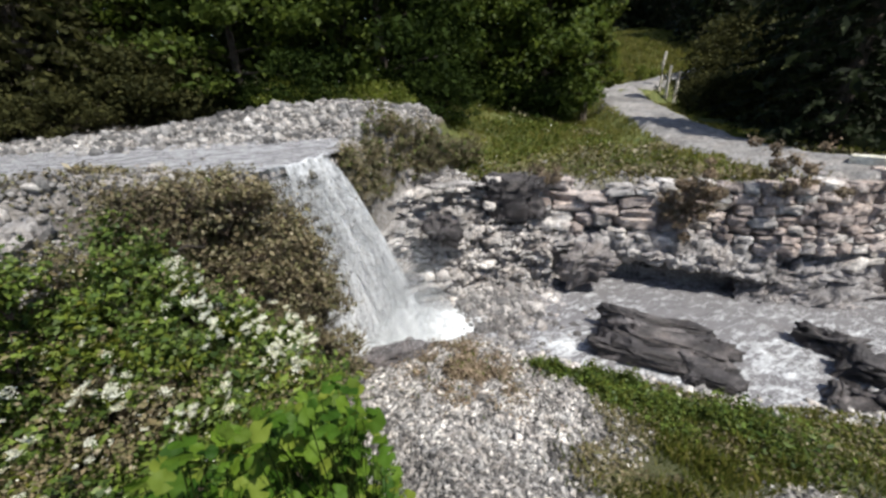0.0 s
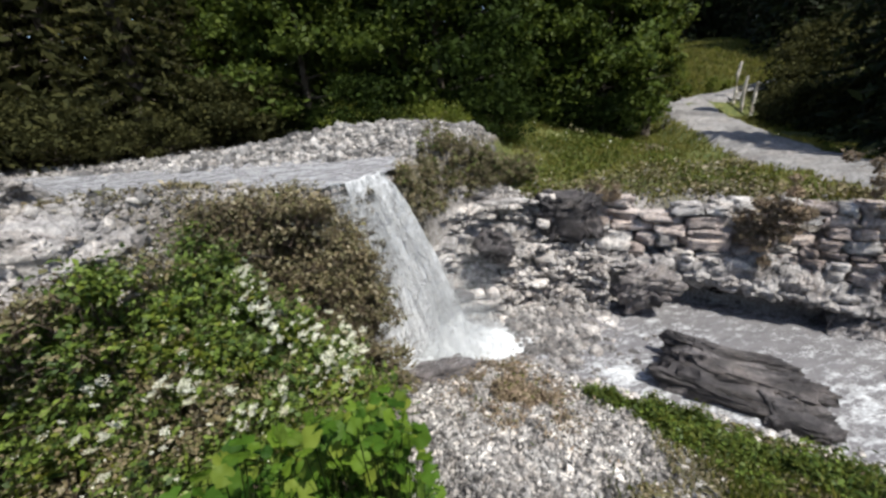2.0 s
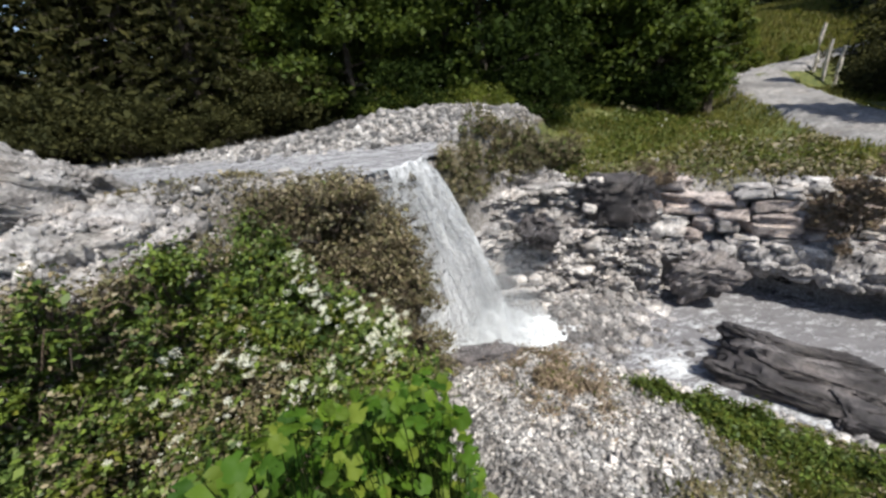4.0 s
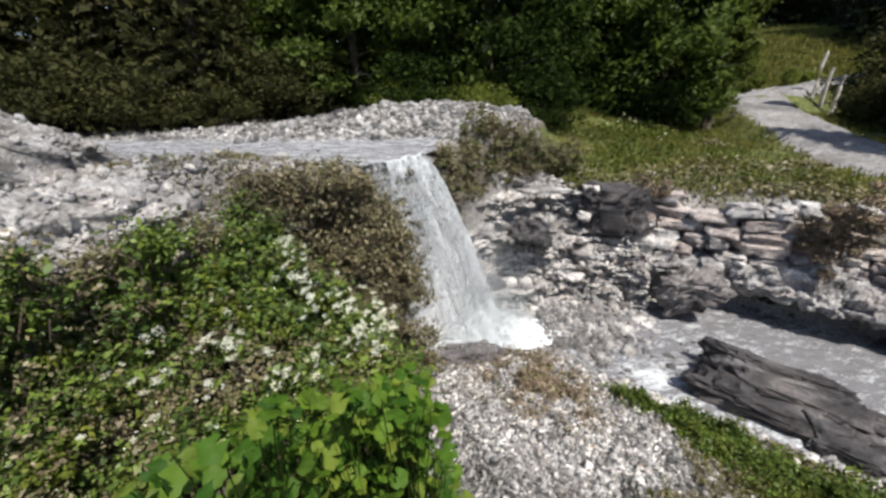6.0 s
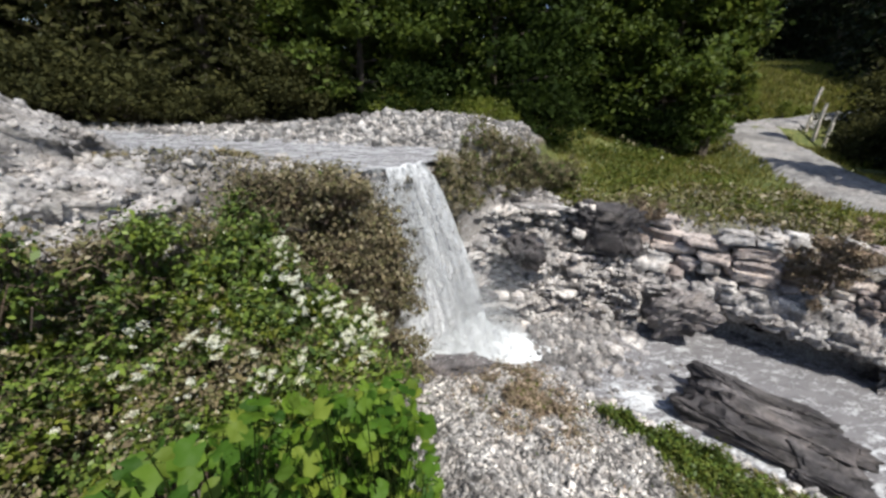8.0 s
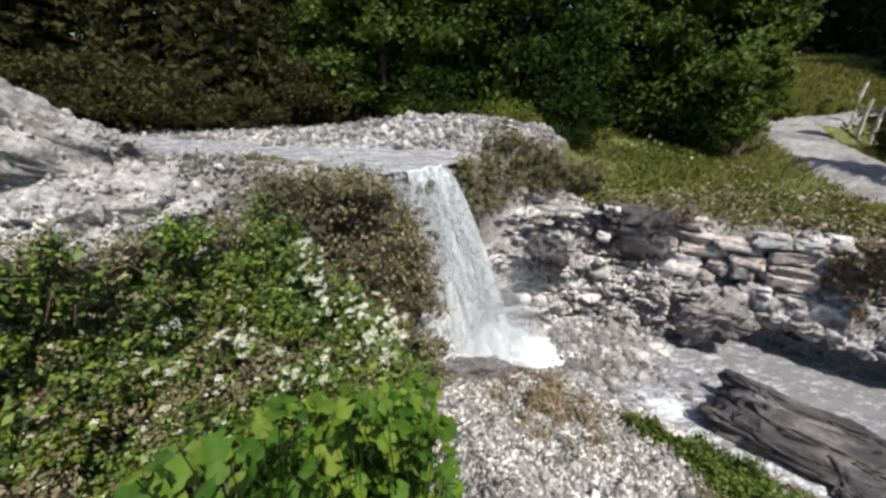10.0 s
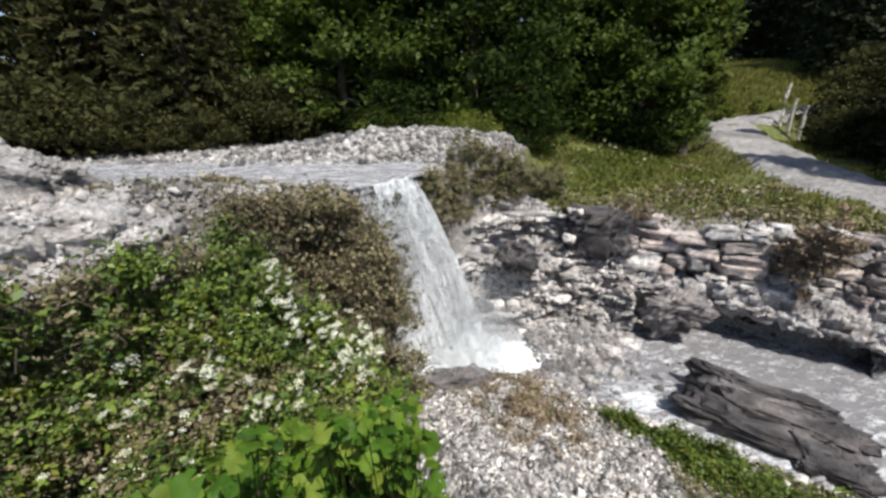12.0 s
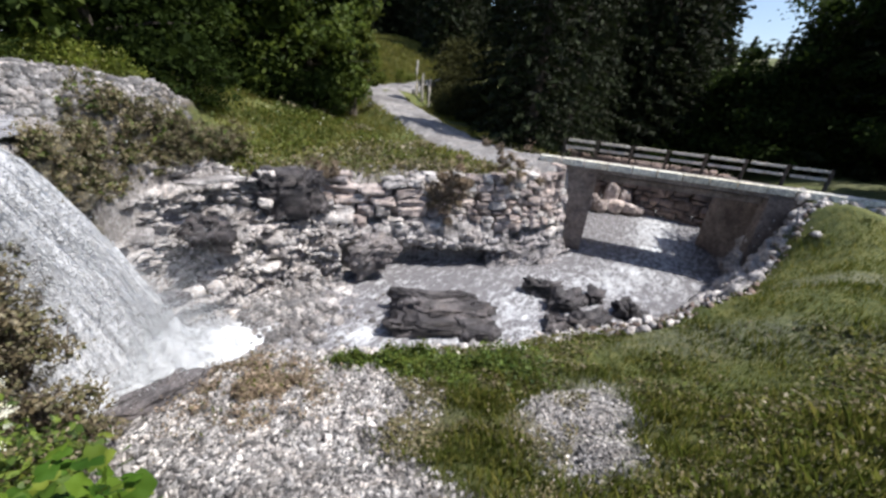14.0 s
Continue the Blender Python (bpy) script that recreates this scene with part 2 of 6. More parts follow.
M_LEAF_BUSH = leaf_mat("shrub_leaf", [(0.036, 0.0648, 0.0156), (0.072, 0.118, 0.024), (0.18, 0.245, 0.045), (0.054, 0.0888, 0.0204)], 0.5, 0.24, 0.3)
M_LEAF_BIG = leaf_mat("broad_leaf", [(0.026, 0.07, 0.008), (0.06, 0.13, 0.012), (0.115, 0.19, 0.02), (0.034, 0.085, 0.009), (0.2, 0.25, 0.038)], 0.6, 0.38, 0.2)
M_DRY = leaf_mat("brown_scrub_leaf", [(0.075, 0.058, 0.033), (0.22, 0.175, 0.105), (0.1, 0.104, 0.036), (0.26, 0.215, 0.145), (0.07, 0.075, 0.028), (0.36, 0.31, 0.235)], 0.75, 0.12)
M_WITHER = leaf_mat("withered_leaf", [(0.14, 0.105, 0.082), (0.31, 0.23, 0.185), (0.18, 0.15, 0.095), (0.42, 0.33, 0.27)], 0.8, 0.16, 0.1)
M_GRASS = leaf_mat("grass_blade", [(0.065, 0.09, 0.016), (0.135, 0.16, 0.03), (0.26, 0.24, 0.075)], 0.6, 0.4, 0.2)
# lighter copy of the grass blade, sunlight put into its colour
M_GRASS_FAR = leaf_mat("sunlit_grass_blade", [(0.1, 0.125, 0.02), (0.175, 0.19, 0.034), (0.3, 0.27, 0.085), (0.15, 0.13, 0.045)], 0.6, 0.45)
M_PETAL = leaf_mat("white_petal", [(0.7, 0.7, 0.62), (0.82, 0.82, 0.76), (0.74, 0.72, 0.58)], 0.6, 0.3)


# ---- mesh helpers ----
def part(name, bm, material, parent=None, label=""):
    me = bpy.data.meshes.new(name)
    bm.to_mesh(me)
    bm.free()
    return mesh_part(name, me, material, parent, label)


def mesh_part(name, me, material, parent=None, label=""):
    if material and not me.materials:
        me.materials.append(material)
    ob = new(name, me)
    if parent is not None:
        ob.parent = parent
        ob.matrix_parent_inverse = parent.matrix_basis.inverted()
    if label:
        ob["label"] = label
    return ob


def from_arrays(name, verts, faces, smooth=False):
    """A mesh from numpy vertices and equal-sized faces."""
    verts, faces = np.asarray(verts, np.float32), np.asarray(faces, np.int32)
    me = bpy.data.meshes.new(name)
    k = faces.shape[1]
    me.vertices.add(len(verts))
    me.vertices.foreach_set("co", verts.ravel())
    me.loops.add(faces.size)
    me.loops.foreach_set("vertex_index", faces.ravel())
    me.polygons.add(len(faces))
    me.polygons.foreach_set("loop_start", np.arange(0, faces.size, k, dtype=np.int32))
    if smooth:
        me.polygons.foreach_set("use_smooth", np.ones(len(faces), bool))
    me.update(calc_edges=True)
    return me


def sstep(x, a, b):
    u = np.clip((np.asarray(x, float) - a) / (b - a), 0, 1)
    return u * u * (3 - 2 * u)


def along(poly, x, y):
    """Distance from a line in the plan, signed (left of it is positive), and the place along it (0 to 1 a stretch)."""
    best, sgn, at = np.full(np.shape(x), 1e9), np.zeros(np.shape(x)), np.zeros(np.shape(x))
    for i in range(len(poly) - 1):
        (ax, ay), (bx, by) = poly[i], poly[i + 1]
        dx, dy = bx - ax, by - ay
        u = np.clip(((x - ax) * dx + (y - ay) * dy) / (dx * dx + dy * dy), 0, 1)
        px, py = x - ax - u * dx, y - ay - u * dy
        d = np.hypot(px, py)
        near = d < best - 1e-9
        best = np.where(near, d, best)
        sgn = np.where(near, np.sign(dx * py - dy * px), sgn)
        at = np.where(near, i + u, at)
    return best * sgn, at


def wave(x, y, seed, scale):
    """Smooth noise in the plan, about -1 to 1."""
    r = np.random.RandomState(seed)
    out = np.zeros(np.shape(x))
    for k in range(7):
        a, f, p = r.uniform(0, 6.283), scale * r.uniform(0.6, 2.2), r.uniform(0, 6.283)
        out = out + np.sin((np.cos(a) * x + np.sin(a) * y) * f + p) / (0.6 + k * 0.25)
    return out / 3.5


def _hash(i, j, k, seed):
    h = (i.astype(np.int64) * 374761393 + j.astype(np.int64) * 668265263 + k.astype(np.int64) * 1274126177 + seed * 974634777) & 0xFFFFFFFF
    h = ((h ^ (h >> 13)) * 1103515245 + 12345) & 0xFFFFFFFF
    h = ((h ^ (h >> 15)) * 2246822519) & 0xFFFFFFFF
    return ((h ^ (h >> 16)) & 0xFFFFFF) / float(0x1000000)


def vnoise(p, scale, seed=0, octaves=4, gain=0.55):
    """Fractal value noise at points, about -1 to 1."""
    p = np.asarray(p, float) * scale
    out, amp, tot = np.zeros(p.shape[:-1]), 1.0, 0.0
    for o in range(octaves):
        i = np.floor(p).astype(np.int64)
        f = p - i
        f = f * f * (3 - 2 * f)
        acc = 0
        for dx in (0, 1):
            for dy in (0, 1):
                for dz in (0, 1):
                    w = (f[..., 0] if dx else 1 - f[..., 0]) * (f[..., 1] if dy else 1 - f[..., 1]) * (f[..., 2] if dz else 1 - f[..., 2])
                    acc = acc + w * _hash(i[..., 0] + dx, i[..., 1] + dy, i[..., 2] + dz, seed + o)
        out += amp * (acc * 2 - 1)
        tot += amp
        amp *= gain
        p = p * 2.03 + 11.3
    return out / tot * 1.6


def cells(p, size, seed=0):
    """Broken blocks: for each point the random level of its tilted block face, and how far it is from the block's joint (0 at the joint)."""
    p = np.asarray(p, float) / np.asarray(size)
    base = np.floor(p).astype(np.int64)
    d1, d2, tone = np.full(p.shape[:-1], 9.0), np.full(p.shape[:-1], 9.0), np.zeros(p.shape[:-1])
    for dx in (-1, 0, 1):
        for dy in (-1, 0, 1):
            for dz in (-1, 0, 1):
                c = base + [dx, dy, dz]
                q = [_hash(c[..., 0], c[..., 1], c[..., 2], seed + s) for s in (1, 2, 3)]
                d = np.sqrt(sum((c[..., a] + q[a] - p[..., a]) ** 2 for a in range(3)))
                near = d < d1
                d2 = np.where(near, d1, np.minimum(d2, d))
                tilt = sum((_hash(c[..., 0], c[..., 1], c[..., 2], seed + 8 + a) - 0.5) * (p[..., a] - c[..., a] - q[a]) for a in range(3))
                tone = np.where(near, _hash(c[..., 0], c[..., 1], c[..., 2], seed + 7) + 1.7 * tilt, tone)
                d1 = np.where(near, d, d1)
    return tone, d2 - d1


# ---- the lie of the land ----
NEAR = [(-1.2, 5.9), (-0.3, 6.3), (0.6, 6.35), (2.1, 6.4), (3.1, 5.4), (4.15, 4.65), (5.3, 3.75), (6.2, 3.1), (7.7, 2.3), (10.6, 0.5), (15.0, -0.2), (26.0, 2.5)]
FAR = [(-0.4, 6.9), (0.5, 7.5), (1.6, 8.0), (3.2, 8.2), (5.0, 7.8), (7.4, 7.0), (9.3, 5.5), (10.9, 4.5), (13.1, 4.25), (15.5, 5.2), (26.0, 9.0)]
CLIFF = [(-30.0, -7.0), (-9.0, 0.8), (-5.2, 3.3), (-3.3, 4.6), (-1.75, 5.35), (-1.2, 5.75), (-0.4, 6.5), (0.2, 7.15), (0.9, 8.4), (2.6, 10.2), (4.0, 13.0), (4.5, 60.0)]
LANE_LINE = [(15.9, -2.7), (16.3, -3.8), (17.6, -6.5), (20.0, -10.0)]
PATH_LINE = [(12.9, 5.2), (12.2, 7.1), (12.3, 10.2), (13.4, 13.5), (15.2, 17.2), (18.3, 21.8), (22.6, 22.0), (27.5, 21.0)]


def water_level(x, y):
    return np.interp(x + 0.15 * y, [-2, 4, 7, 10, 13, 16, 22, 30], [0.0, 0.0, -0.06, -0.12, -0.18, -0.26, -0.36, -0.8])


def land(x, y):
    x, y = np.asarray(x, float), np.asarray(y, float)
    dn, _ = along(NEAR, x, y)
    df, _ = along(FAR, x, y)
    w = water_level(x, y)
    en, ef = -dn, df
    gentle = np.interp(en, [0, 0.5, 1.3, 2.3, 3.3, 4.3, 5.3, 6.3, 30], [0.02, 0.18, 0.45, 0.85, 1.35, 2.1, 3.0, 3.5, 3.9])
    steep = np.interp(en, [0, 0.5, 1.3, 2.4, 4, 6, 30], [0.02, 0.5, 1.6, 2.35, 2.75, 3.1, 3.8])
    near = w + gentle + (steep - gentle) * sstep(x, 6.0, 10.0)
    ledge = np.interp(ef - 0.5, [0, 0.3, 0.7, 1.0, 1.5, 2.2, 4, 8, 20, 60], [-0.2, 0.6, 1.6, 2.3, 3.0, 3.7, 4.1, 4.45, 5.0, 12])
    slope = 0.25 - 0.17 * sstep(x, 5, 12)
    over = np.clip(ef - 1.5, 0, 40)
    walled = np.interp(ef, [0, 0.85, 1.0, 1.15, 1.35, 1.5], [-0.3, -0.2, 0.9, 1.15, 2.2, 2.5]) + slope * over / (1 + over * 0.02)
    far = ledge + (walled - ledge) * sstep(x, 2.4, 4.6)
    z = np.where(en > 0, near, np.where(ef > 0, far, w - 0.3))
    # the upper bed above the fall
    du, _ = along(CLIFF, x, y)
    up = 4.08 + 0.022 * np.clip(-x + 0.4 * (y - 6), 0, 40)
    mound = 0.62 * np.exp(-(((x + 0.7) / 2.9) ** 2 + ((y - 11.6) / 1.7) ** 2)) + 0.35 * np.exp(-(((x - 1.6) / 1.6) ** 2 + ((y - 10.6) / 1.3) ** 2))
    up = up + mound + 1.2 * sstep(y - 0.35 * x, 14.5, 24)
    crest = 0.3 * np.exp(-((du - 0.5) / 0.5) ** 2) * sstep(-x, 1.9, 2.8)
    z = z + (up + crest - z) * sstep(du, -0.28, 0.16)
    # the path keeps to its own grade
    dp, ap = along(PATH_LINE, x, y)
    grade = np.interp(ap, [0, 1, 2, 3, 4, 5, 6, 7], [2.9, 2.92, 3.1, 3.55, 3.9, 4.5, 4.72, 4.85])
    z = z + (grade - z) * sstep(-np.abs(dp), -2.0, -0.9) * sstep(x, 10, 12.5) * sstep(ef, 0.5, 1.0)
    # heap of cobbles beside the lip
    z = z + 0.12 * np.exp(-(((x - 2.95) / 0.75) ** 2 + ((y - 10.6) / 0.7) ** 2))
    # the bank rises to the end of the bridge
    z = z + np.interp(x, [12.3, 13, 14, 15, 16, 18], [0, 0.35, 1.45, 1.5, 1.2, 0]) * (en > 0) * sstep(en, 0.1, 1.3) * sstep(-en, -3.6, -1.6)
    # the lane beyond the bridge
    dl, _ = along(LANE_LINE, x, y)
    z = z + (2.93 - z) * sstep(-np.abs(dl - 0.3), -2.6, -1.3) * (en > 0)
    # the hillside behind
    r = np.hypot(x, y)
    z = z + 0.11 * np.clip(r - 32, 0, 300) * sstep(y + 0.6 * x, -30, 10)
    # sunny meadow rising behind the bend of the path
    z = z + 3.2 * sstep(r, 29, 46) * np.exp(-((np.degrees(np.arctan2(x, y)) - 41.5) / 12.0) ** 2)
    return z


def patch_at(x, y):
    """How much of a bare gravel patch there is in the meadow."""
    return np.maximum(np.exp(-((x - 4.2) / 1.05) ** 2 - ((y - 0.85) / 0.6) ** 2), 0.9 * np.exp(-((x - 3.2) / 0.7) ** 2 - ((y - 0.35) / 0.4) ** 2))


def land_rough(x, y):
    dn, _ = along(NEAR, x, y)
    df, _ = along(FAR, x, y)
    du, _ = along(CLIFF, x, y)
    bank = np.where((dn < 0) | (df > 0), 1.0, 0.3)
    bed = sstep(du, 0.0, 0.8)
    return land(x, y) + (0.05 * wave(x, y, 3, 2.5) + 0.05 * vnoise(np.stack([x, y, 0 * x], -1), 2.6, 4, 4, 0.6)) * bank * (1 - 0.5 * bed)


def spread(lo, hi, fine_lo, fine_hi, step, grow=1.22):
    out = list(np.arange(fine_lo, fine_hi + 1e-6, step))
    s, v = step, out[-1]
    while v < hi:
        s *= grow
        v += s
        out.append(v)
    s, v = step, out[0]
    while v > lo:
        s *= grow
        v -= s
        out.insert(0, v)
    return np.array(out)


def build_ground():
    gx, gy = spread(-400, 400, -6.5, 15.5, 0.085), spread(-300, 500, -1.5, 13.5, 0.085)
    X, Y = np.meshgrid(gx, gy)
    Z = land_rough(X, Y)
    n, mm = len(gy), len(gx)
    idx = np.arange(n * mm).reshape(n, mm)
    faces = np.stack([idx[:-1, :-1], idx[:-1, 1:], idx[1:, 1:], idx[1:, :-1]], -1).reshape(-1, 4)
    me = from_arrays("ground", np.stack([X, Y, Z], -1).reshape(-1, 3), faces, True)
    dn, _ = along(NEAR, X, Y)
    df, _ = along(FAR, X, Y)
    du, _ = along(CLIFF, X, Y)
    wob = 0.5 * wave(X, Y, 9, 1.6)
    az = np.degrees(np.arctan2(X, Y))
    gravel = np.where(dn < 0, sstep(az + 12 * wob, -8, 6) * (1 - sstep(az + 9 * wob + 4 * np.clip(-dn, 0, 4) - 24 * sstep(-np.hypot(X, Y), -3.0, -1.5), 46, 60)), 0.0) * sstep(Y, -0.5, 0.5)
    gravel = np.where(dn < 0, np.maximum(gravel, (1 - sstep(-dn + 0.4 * wob, 0.6, 1.2)) * sstep(X, 11.5, 13.0)), gravel)
    gravel = np.where((df > 0) & (du < 0), 1 - sstep(df + wob, 1.3, 2.0), gravel)
    gravel = np.where((dn >= 0) & (df <= 0), 1.0, gravel)
    bed = sstep(du + 0.2 * wob, -0.05, 0.2) * (1 - sstep(Y - 0.35 * X, 14.0, 16.5))
    gravel = np.maximum(gravel, bed)
    gravel = np.maximum(gravel, sstep(-az + 10 * wob, 38, 44) * sstep(Y + 0.5 * wob, 1.6, 2.6) * sstep(-np.hypot(X, Y), -9.5, -8))
    gravel = np.maximum(gravel, np.where(dn < 0, np.clip(1.3 * patch_at(X, Y) + 0.4 * wob, 0, 1) * sstep(az, 55, 65), 0))
    grass = np.where(dn < 0, np.maximum(sstep(az + 14 * wob, 34, 60), sstep(-Y + wob, -0.9, 0.4)), np.where(df > 0, sstep(df + wob, 1.2, 2.2), 0.0))
    grass = np.where(du > 0, sstep(Y, 13, 20) * 0.6, grass)
    ca = me.color_attributes.new("cover", "FLOAT_COLOR", "POINT")
    ca.data.foreach_set("color", np.stack([gravel, grass, 0 * X, 0 * X + 1], -1).astype(np.float32).ravel())
    g = mesh_part("ground", me, M_GROUND)
    return tagged(g, "stony stream bank with gravel, grass and brown earth", "ground", kind="structure")


def add_foam(me, values):
    at = me.attributes.new("foam", "FLOAT", "POINT")
    at.data.foreach_set("value", np.asarray(values, np.float32).ravel())


build_ground()


# ---- water ----
def build_stream():
    gx, gy = np.arange(-1.6, 26, 0.075), np.arange(-0.8, 10.0, 0.075)
    X, Y = np.meshgrid(gx, gy)
    dn, _ = along(NEAR, X, Y)
    df, _ = along(FAR, X, Y)
    keep = (dn > -0.6) & (df < 0.6)
    foam = 1.25 * np.exp(-(((X - 1.4) / 1.25) ** 2 + ((Y - 7.05) / 0.6) ** 2))
    foam += 0.36 * np.exp(-(((X - 4.0) / 0.55) ** 2 + ((Y - 5.5) / 0.38) ** 2))
    foam += 0.16 * np.exp(-((dn - 0.25) / 0.3) ** 2) * sstep(X, 3.6, 4.4) * (1 - sstep(X, 7.0, 8.0))
    foam += 0.14 * np.exp(-(((X - 7.6) / 0.9) ** 2 + ((Y - 3.6) / 0.8) ** 2))
    foam += 0.1 * sstep(X, 6.4, 8.0) * np.exp(-((dn - 1.4) / 0.9) ** 2)
    foam += 0.2 * sstep(X, 9.0, 11.0) * (1 - 0.5 * sstep(X, 13.0, 14.5) + 1.1 * sstep(X, 15.0, 16.2)) * np.exp(-((dn - 2.2) / 0.8) ** 2)
    rough = 0.02 + 0.05 * np.clip(foam, 0, 1)
    Z = water_level(X, Y) + rough * (wave(X, Y, 21, 6) + 0.6 * wave(X, Y, 22, 14)) + 0.05 * np.clip(foam, 0, 1)
    n, m = X.shape
    idx = np.arange(n * m).reshape(n, m)
    k = keep[:-1, :-1] & keep[1:, :-1] & keep[:-1, 1:] & keep[1:, 1:]
    faces = np.stack([idx[:-1, :-1][k], idx[:-1, 1:][k], idx[1:, 1:][k], idx[1:, :-1][k]], -1)
    me = from_arrays("stream", np.stack([X, Y, Z], -1).reshape(-1, 3), faces, True)
    add_foam(me, foam)
    ob = mesh_part("stream_water", me, M_STREAM)
    return tagged(ob, "grey silty stream with white rapids", "water", kind="structure")


LIP_A, LIP_B = np.array([-1.26, 5.68]), np.array([-0.12, 6.82])
FLOW = np.array([0.93, 0.36])


def build_fall():
    """The sheet that leaps from the lip, with a short run of bed water behind it."""
    r = np.random.RandomState(5)
    nu, nv = 240, 210
    U, V = np.meshgrid(np.linspace(0, 1, nu), np.linspace(-0.16, 1, nv))
    strand = np.interp(U[0], np.linspace(0, 1, 40), r.uniform(-1, 1, 40))[None, :]
    speed = 0.25 + 1.4 * sstep(U, 0.12, 0.96) + 0.1 * strand
    drop = np.clip(V, 0, 1)
    run = np.where(V < 0, V * 1.2, speed * drop ** 0.75)
    X = LIP_A[0] + (LIP_B[0] - LIP_A[0]) * U + FLOW[0] * run
    Y = LIP_A[1] + (LIP_B[1] - LIP_A[1]) * U + FLOW[1] * run
    Z = 4.155 - 4.1 * drop - 0.08 * sstep(-V, 0.0, 0.14) + 0.03 * vnoise(np.stack([U * 9, V * 2, 0 * U], -1), 1.0, 34) * (1 - drop)
    amp = 0.006 + 0.016 * drop
    X += amp * wave(U * 26, V * 3, 31, 1.0) * 0.6
    Y -= amp * (wave(U * 30, V * 4, 32, 1.0) + 0.7 * wave(U * 70, V * 9, 33, 1.0))
    lump = vnoise(np.stack([U * 14, V * 9, 0 * U], -1), 1.0, 37, 4, 0.65) * (0.25 + 0.75 * sstep(V, -0.05, 0.2))
    X, Y, Z = X - 0.03 * lump, Y - 0.055 * lump, Z + 0.02 * lump
    idx = np.arange(nu * nv).reshape(nv, nu)
    faces = np.stack([idx[:-1, :-1], idx[:-1, 1:], idx[1:, 1:], idx[1:, :-1]], -1).reshape(-1, 4)
    me = from_arrays("fall", np.stack([X, Y, Z], -1).reshape(-1, 3), faces, True)
    blot = vnoise(np.stack([U * 4, V * 2.2, 0 * U], -1), 1.0, 36, 3)
    add_foam(me, 0.34 * sstep(U, 0.3, 0.75) + 0.42 * sstep(drop, 0.15, 0.9) * (0.5 + 0.5 * sstep(U, 0.1, 0.5)) - 0.55 * sstep(-U, -0.34, -0.1) * sstep(-drop, -0.75, -0.3) - 0.2 * sstep(-U, -0.25, 0.0) - 0.2 * sstep(U, 0.93, 1.0) + 0.1 * blot - 0.22 * sstep(-drop, -0.14, 0.0) * sstep(V, -0.02, 0.02))
    ob = mesh_part("waterfall", me, M_FALL)
    return tagged(ob, "white waterfall leaping from the rock lip", "waterfall", kind="structure")


def build_strands():
    """Loose ropes of water in front of and beside the sheet."""
    r = np.random.RandomState(6)
    n, k = 260, 9
    u = np.clip(r.beta(2.2, 1.5, n) * 0.85 + 0.18, 0.15, 1.03)
    v0 = r.uniform(0, 0.75, n)
    v1 = np.clip(v0 + r.uniform(0.08, 0.35, n), 0, 1)
    T = v0[:, None] + (v1 - v0)[:, None] * np.linspace(0, 1, k)
    speed = (0.25 + 1.4 * sstep(u, 0.12, 0.96) + r.normal(0.06, 0.1, n))[:, None]
    run = speed * T ** 0.75
    X = LIP_A[0] + (LIP_B[0] - LIP_A[0]) * u[:, None] + FLOW[0] * run + r.normal(0, 0.01, (n, k))
    Y = LIP_A[1] + (LIP_B[1] - LIP_A[1]) * u[:, None] + FLOW[1] * run - 0.03 - r.uniform(0, 0.12, n)[:, None] * T
    Z = 4.15 - 4.1 * T
    w = r.uniform(0.003, 0.011, n)[:, None] * np.sin(np.linspace(0.12, 3.05, k))[None]
    side = (LIP_B - LIP_A) / np.linalg.norm(LIP_B - LIP_A)
    A = np.stack([X - side[0] * w, Y - side[1] * w, Z], -1)
    B = np.stack([X + side[0] * w, Y + side[1] * w, Z], -1)
    C = np.stack([X + FLOW[0] * w * 0.8, Y - FLOW[0] * w * 0.8, Z], -1)
    V = np.stack([A, C, B], 2).reshape(-1, 3)
    base = (np.arange(n) * k * 3)[:, None, None] + (np.arange(k - 1) * 3)[None, :, None]
    F = np.concatenate([base + [0, 1, 4, 3], base + [1, 2, 5, 4]], 1).reshape(-1, 4)
    me = from_arrays("strands", V, F, True)
    add_foam(me, np.repeat(r.uniform(-0.2, 0.45, n), k * 3))
    tagged(mesh_part("falling_strands", me, M_STRAND), "loose white strands of falling water", "waterfall", kind="stuff")
    # torn drops over and beside the sheet
    n = 17000
    u = np.clip(r.beta(0.9, 1.5, n) * 1.25 - 0.2, -0.2, 1.08)
    t = r.uniform(0.02, 1, n) ** 0.8
    u = np.where(t < r.uniform(0.4, 0.8, n), 0.24 + 0.62 * (u + 0.2), u)
    run = (0.25 + 1.4 * sstep(u, 0.12, 0.96) + r.normal(0.04, 0.1, n)) * t ** 0.75
    c = np.stack([LIP_A[0] + (LIP_B[0] - LIP_A[0]) * u + FLOW[0] * run, LIP_A[1] + (LIP_B[1] - LIP_A[1]) * u + FLOW[1] * run - 0.04 - np.abs(r.normal(0, 0.07, n)), 4.15 - 4.1 * t], -1)
    drift = (r.rand(n) < 0.55) * (u < 0.3) * r.uniform(0, 1.0, n)
    c[:, 0] -= drift * 0.12
    c[:, 1] -= drift * 0.95
    me = scatter_mesh("drops", c, 0.0078 * np.exp(r.normal(0, 0.4, n)), TETRA, r, 1.6, 0.4)
    tagged(mesh_part("falling_drops", me, M_STRAND), "white drops torn from the falling water", "waterfall", kind="stuff")


